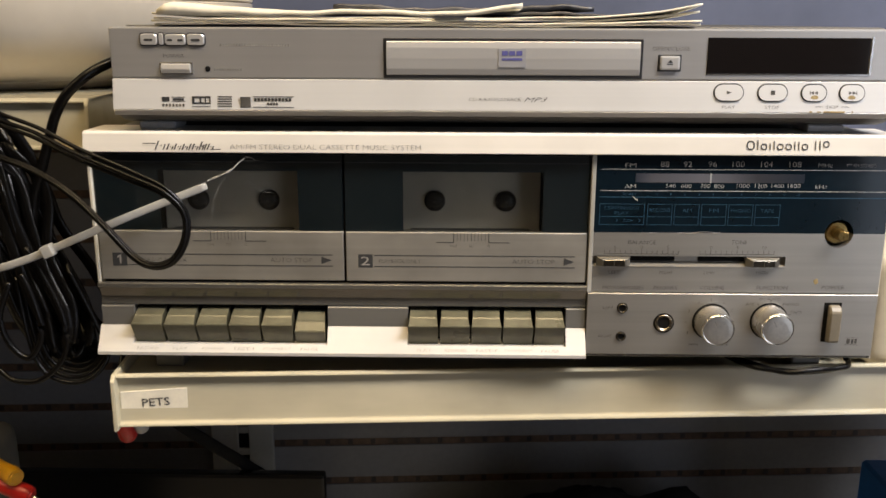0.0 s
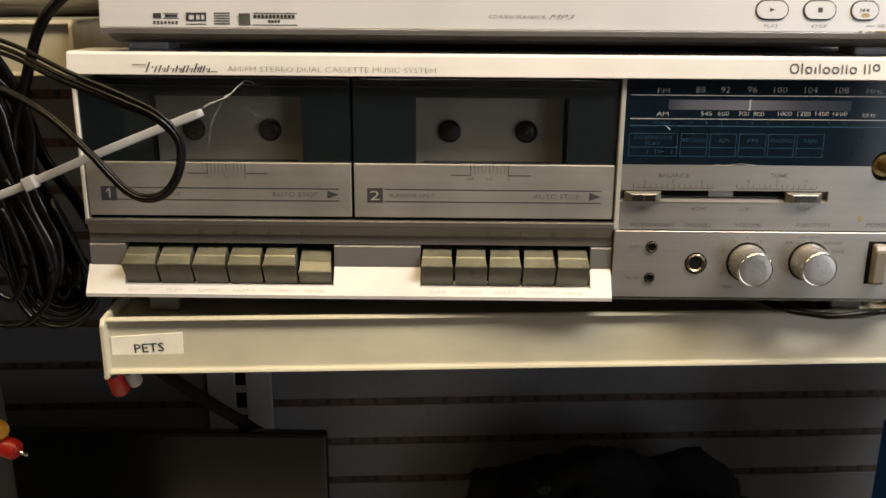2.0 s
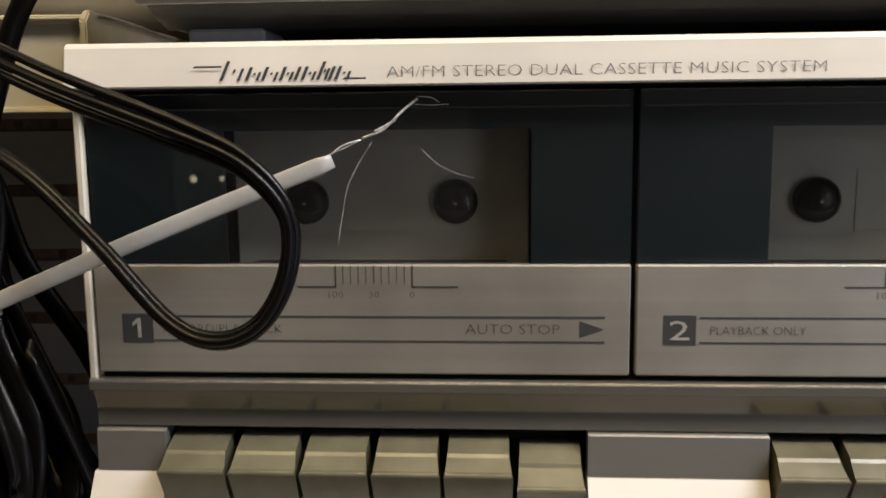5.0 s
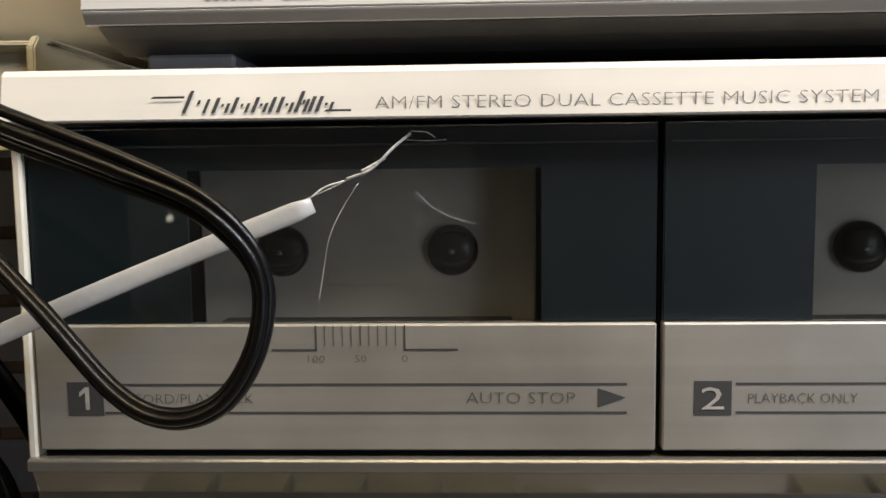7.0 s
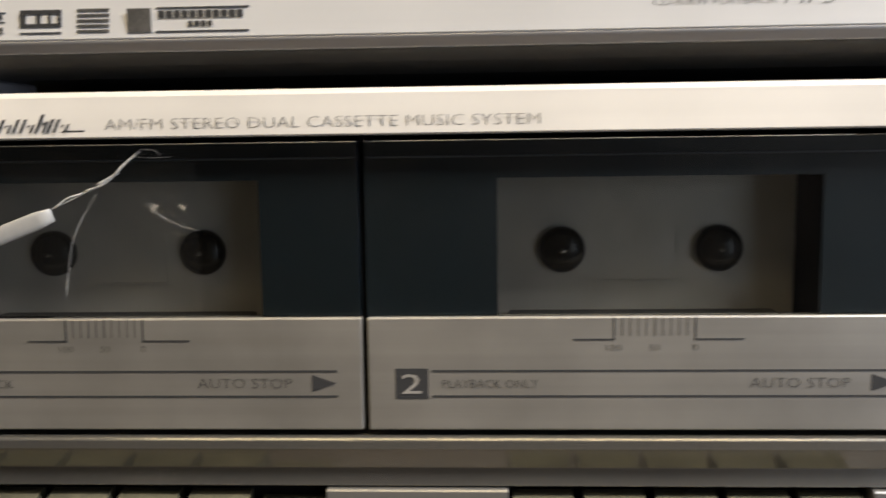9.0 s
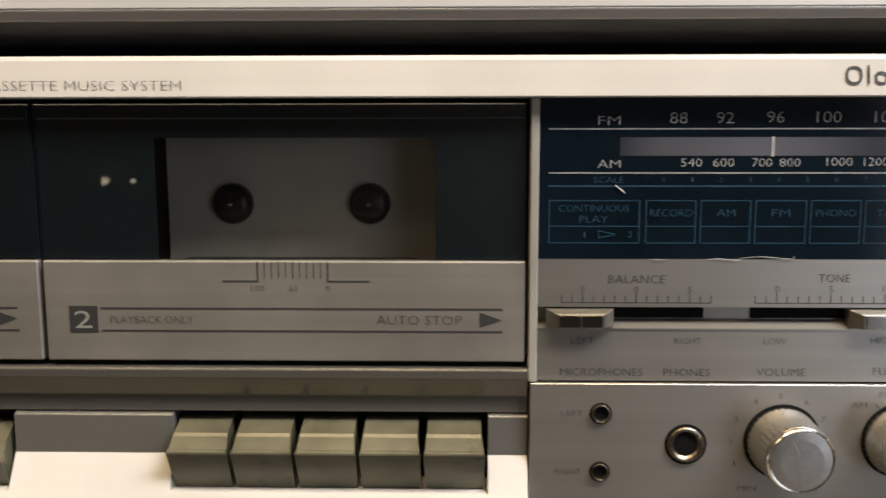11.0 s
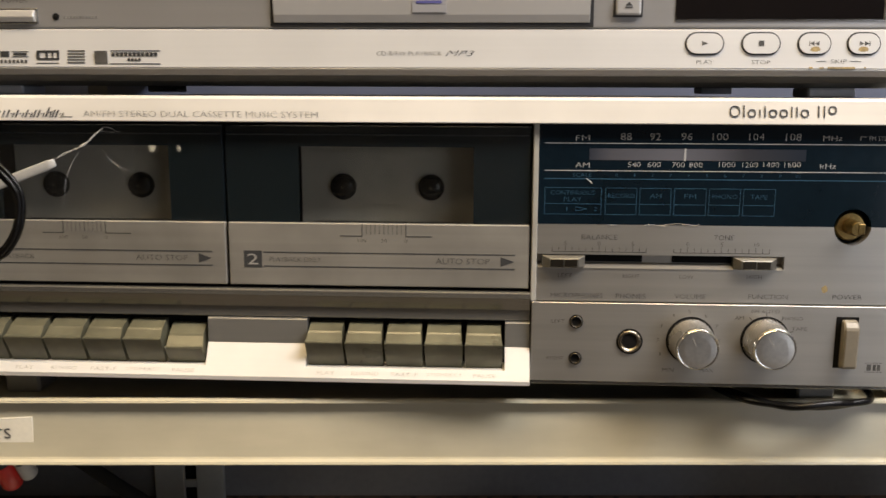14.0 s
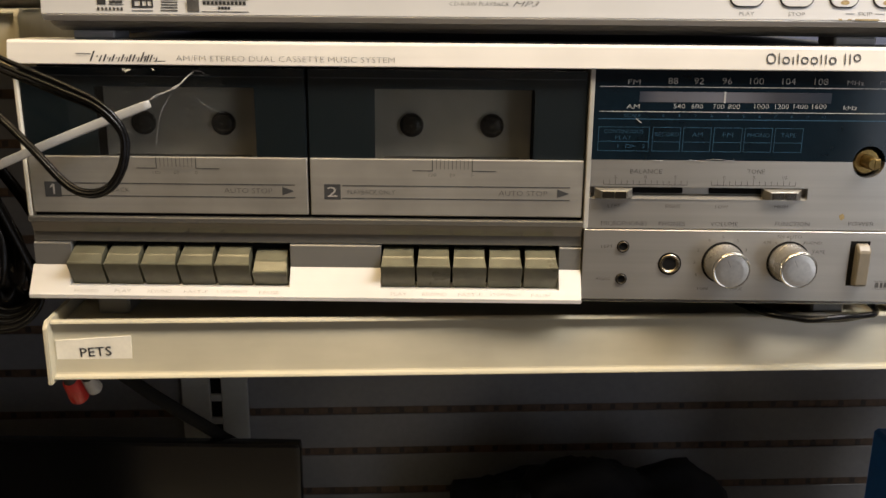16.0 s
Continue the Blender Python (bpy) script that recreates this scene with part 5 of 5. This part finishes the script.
tape = thing("clear_tape_scrap", (0.075, -0.001, 0.108), "creased scrap of clear film stuck on the tape window", "clear film")
box("film_sheet", (0.0200, 0.0990, -0.00085, -0.00080, 0.0735, 0.1238), M_SHEET, tape, 0, "thin clear film").visible_shadow = False
# creases in the clear film; their highlights are painted in as pale threads
for pts, r in (([(0.0850, -0.0011, 0.1222), (0.0810, -0.0014, 0.1190), (0.0760, -0.0016, 0.1143), (0.0705, -0.0014, 0.1122)], 0.00036),
               ([(0.0792, -0.0013, 0.1168), (0.0765, -0.0016, 0.1152), (0.0738, -0.0015, 0.1138)], 0.00042),
               ([(0.0700, -0.0012, 0.1118), (0.0655, -0.0013, 0.1104), (0.0622, -0.0012, 0.1080)], 0.00024),
               ([(0.0905, -0.0011, 0.1212), (0.0885, -0.0012, 0.1224), (0.0850, -0.0011, 0.1227)], 0.00012),
               ([(0.0720, -0.0012, 0.1126), (0.0660, -0.0012, 0.1098), (0.0570, -0.0011, 0.1060)], 0.00011),
               ([(0.0730, -0.0011, 0.1112), (0.0690, -0.0012, 0.1050), (0.0662, -0.0012, 0.0990), (0.0648, -0.0011, 0.0920), (0.0634, -0.0011, 0.0845)], 0.00007),
               ([(0.0860, -0.0011, 0.1092), (0.0900, -0.0012, 0.1054), (0.0950, -0.0012, 0.1030), (0.0992, -0.0011, 0.1018)], 0.00005),
               ([(0.0840, -0.0011, 0.1208), (0.0880, -0.0012, 0.1205), (0.0930, -0.0011, 0.1207)], 0.00006)):
    tube("crease", pts, r, M_FILM, tape, seg=6, steps=5)

# ---------------------------------------------------------------- round about
label_m = FIX @ pose(0.0255, 0.0, TOP - 0.0185)
tag = thing("shelf_label", label_m, "small cream paper label with black print, stuck on the shelf channel", "label")
bm = bmesh.new()
add_box(bm, 0.0055, 0.0450, 0.0010, 0.0018, -0.0315, -0.0172)
for v in bm.verts:
    v.co.z += (v.co.x - 0.02) * 0.055
    v.co.x += 0.0
bmesh.ops.transform(bm, matrix=FIX, verts=bm.verts)
part("paper", bm, M_LABEL, tag)
tw = letters("PETS", 0.0238, 0.0, -0.0250, 0.0165, 0.0052, M_INK, tag, weight=0.004)
tw.matrix_basis = FIX @ pose(0.0262, 0.0008, -0.0245, 90, 0, 0) @ pose(0, 0, 0, 0, 0, 3.2)

pot = thing("rice_cooker", (-0.125, 0.215, 0.151), "large round ivory cooker with a seam, on the side shelf", "cooker")
lathe("base_ring", (-0.125, 0.215, 0.151), [(0.100, 0.0), (0.112, 0.0012), (0.118, 0.006), (0.118, 0.008)], M_POT, pot, "", 96, "z")
lathe("bowl", (-0.125, 0.215, 0.151), [(0.110, 0.0062), (0.118, 0.0062), (0.132, 0.011), (0.152, 0.024), (0.163, 0.042), (0.167, 0.0598), (0.1655, 0.0604)], M_POT, pot, "", 96, "z")
lathe("lid", (-0.125, 0.215, 0.151), [(0.1640, 0.0606), (0.1655, 0.0612), (0.167, 0.0618), (0.166, 0.09), (0.158, 0.13), (0.13, 0.165), (0.06, 0.185), (0.01, 0.188)], M_POT, pot, "", 96, "z")
beige = link("beige_case", (lambda b: (add_box(b, 0.4630, 0.60, 0.022, 0.26, DECK, 0.062, 0.012, 4), b)[1])(bmesh.new()), M_BEIGE, True)
tagged(beige, "beige plastic appliance casing with rounded corners, on the shelf", "appliance")
mains = thing("power_cable", (0.415, 0.01, TOP), "black mains cable lying under the stereo on the shelf", "cable")
for k in range(3):
    tube("lead", [(0.372, 0.030, TOP + 0.002), (0.386 + 0.003 * k, 0.003, TOP + 0.002), (0.405, -0.004 - 0.0012 * k, TOP + 0.002), (0.420, -0.005 - 0.001 * k, TOP + 0.002 + 0.001 * k), (0.434, -0.002, TOP + 0.003), (0.446, 0.006, TOP + 0.003), (0.452, 0.04, TOP + 0.002)], 0.0017, M_CABLE, mains, seg=8)

# below the shelf, in the dark
tube_cable = thing("hanging_cable", (-0.015, 0.2, -0.19), "thick black cable running down under the shelf", "cable")
tube("lead", [(-0.050, 0.200, -0.050), (-0.068, 0.236, -0.130), (-0.056, 0.260, -0.166), (-0.028, 0.280, -0.2005), (0.001, 0.302, -0.2355), (0.020, 0.312, -0.262), (0.030, 0.316, -0.330)], 0.0058, M_GAP, tube_cable, seg=12, flat=0.5)


def phono_plug(at, way, material, label, size=1.4, pin=True, hung=False, stub=1.0):
    t = thing("phono_plug", at, label, "plug", "loose phono plugs")
    m = Matrix.Translation(at) @ Vector(way).to_track_quat("Y", "Z").to_matrix().to_4x4() @ Matrix.Diagonal((size, size * stub, size, 1))

    def turned(nm, prof, ma):
        ob = lathe(nm, (0, 0, 0), prof, ma, None, "", 24)
        ob.data.transform(m)
        ob.parent = t
        ob.matrix_parent_inverse = world_of(t).inverted()
        return ob
    turned("grip", [(0.0040, -0.016), (0.0046, -0.014), (0.0052, 0.0), (0.0056, 0.004), (0.0056, 0.009), (0.0050, 0.011)], material)
    turned("collar", [(0.0040, 0.011), (0.0036, 0.0122)], material)
    if pin:
        turned("pin", [(0.0010, 0.0122), (0.0010, 0.0168), (0.0005, 0.0175)], M_CHROME)
    turned("strain_relief", [(0.0022, -0.030), (0.0026, -0.022), (0.0038, -0.016)], M_BLACK)
    back = m @ Vector((0, -0.03, 0))
    out = [back, back + Vector((-0.03, 0.03, 0.012)), back + Vector((-0.07, 0.08, 0.02)), back + Vector((-0.10, 0.16, -0.06))]
    if hung:
        out = [back, back + Vector((0.001, 0.004, 0.02)), back + Vector((0.004, 0.03, 0.05)), back + Vector((0.02, 0.08, 0.055))]
    ob = tube("lead", [tuple(p) for p in out], 0.002, M_CABLE, t, seg=8)
    return t


phono_plug((-0.105, 0.057, -0.1230), (0.90, -0.15, -0.30), M_RED, "red phono plug with a bare pin, hanging on its lead", 1.22)
phono_plug((-0.110, 0.060, -0.1115), (0.80, -0.60, -0.02), M_YELLOW, "yellow phono plug, hanging on its lead", 1.15, False)
phono_plug((-0.150, 0.060, -0.158), (0.9, -0.1, -0.25), M_NYLON, "white phono plug, hanging on its lead")
phono_plug((-0.050, 0.128, -0.1115), (0.05, 0.50, -0.85), M_RED, "red phono plug hanging under the shelf", 1.25, False, True, 0.62)
phono_plug((-0.040, 0.132, -0.1085), (0.08, 0.55, -0.80), M_NYLON, "white phono plug hanging under the shelf", 1.0, False, True, 0.55)

tv = thing("television", (-0.20, 0.30, -0.52), "black glossy flat television standing on the bottom shelf", "television")
box("case", (-0.50, 0.079, 0.287, 0.300, -0.505, -0.236), M_BOXBLACK, tv, 0.004, "", 2)
box("screen", (-0.47, 0.055, 0.28685, 0.2875, -0.47, -0.258), M_BOXBLACK, tv, 0)
box("stand", (-0.32, -0.08, 0.22, 0.40, -0.5195, -0.5055), M_BOXBLACK, tv, 0.003)
grey = link("grey_case", (lambda b: (add_box(b, -0.36, -0.139, 0.09, 0.145, -0.5195, -0.106, 0.02, 4), b)[1])(bmesh.new()), M_GREYBOX, True)
tagged(grey, "dark grey rounded appliance case on the bottom shelf", "appliance")
blue = box("blue_box", (0.602, 0.78, 0.225, 0.29, -0.5195, -0.213), M_BLUE, None, 0.003)
tagged(blue, "blue box standing on the bottom shelf in the dark", "box")

bag = thing("black_bag", (0.37, 0.345, -0.5195), "crumpled black bag with a cord toggle lying on the bottom shelf", "bag")
bm = bmesh.new()
bmesh.ops.create_icosphere(bm, subdivisions=5, radius=1.0)
for v in bm.verts:
    n = noise.noise(v.co * 2.2) * 0.20 + noise.noise(v.co * 6.0) * 0.10 + noise.noise(v.co * 14.0) * 0.03
    p = v.co * (1 + n)
    v.co = (0.375 + p.x * 0.165, 0.345 + p.y * 0.075, max(-0.5195, -0.405 + p.z * 0.118 + 0.030 * max(0.0, -0.2 - p.x)))
part("body", bm, M_BAG, bag, "crumpled black cloth", True)
lathe("toggle", (0.286, 0.292, -0.288), [(0.004, 0.0), (0.007, -0.003), (0.007, -0.010), (0.004, -0.013)], M_BAG, bag, "black cord toggle", 16)

board = fbox("blue_board", (-0.062, 0.86, BACK - 0.030, BACK - 0.020, DECK + 0.0003, 0.52), M_BOARD, None, 0.001)
tagged(board, "plain blue-grey board standing at the back of the shelf", "board")
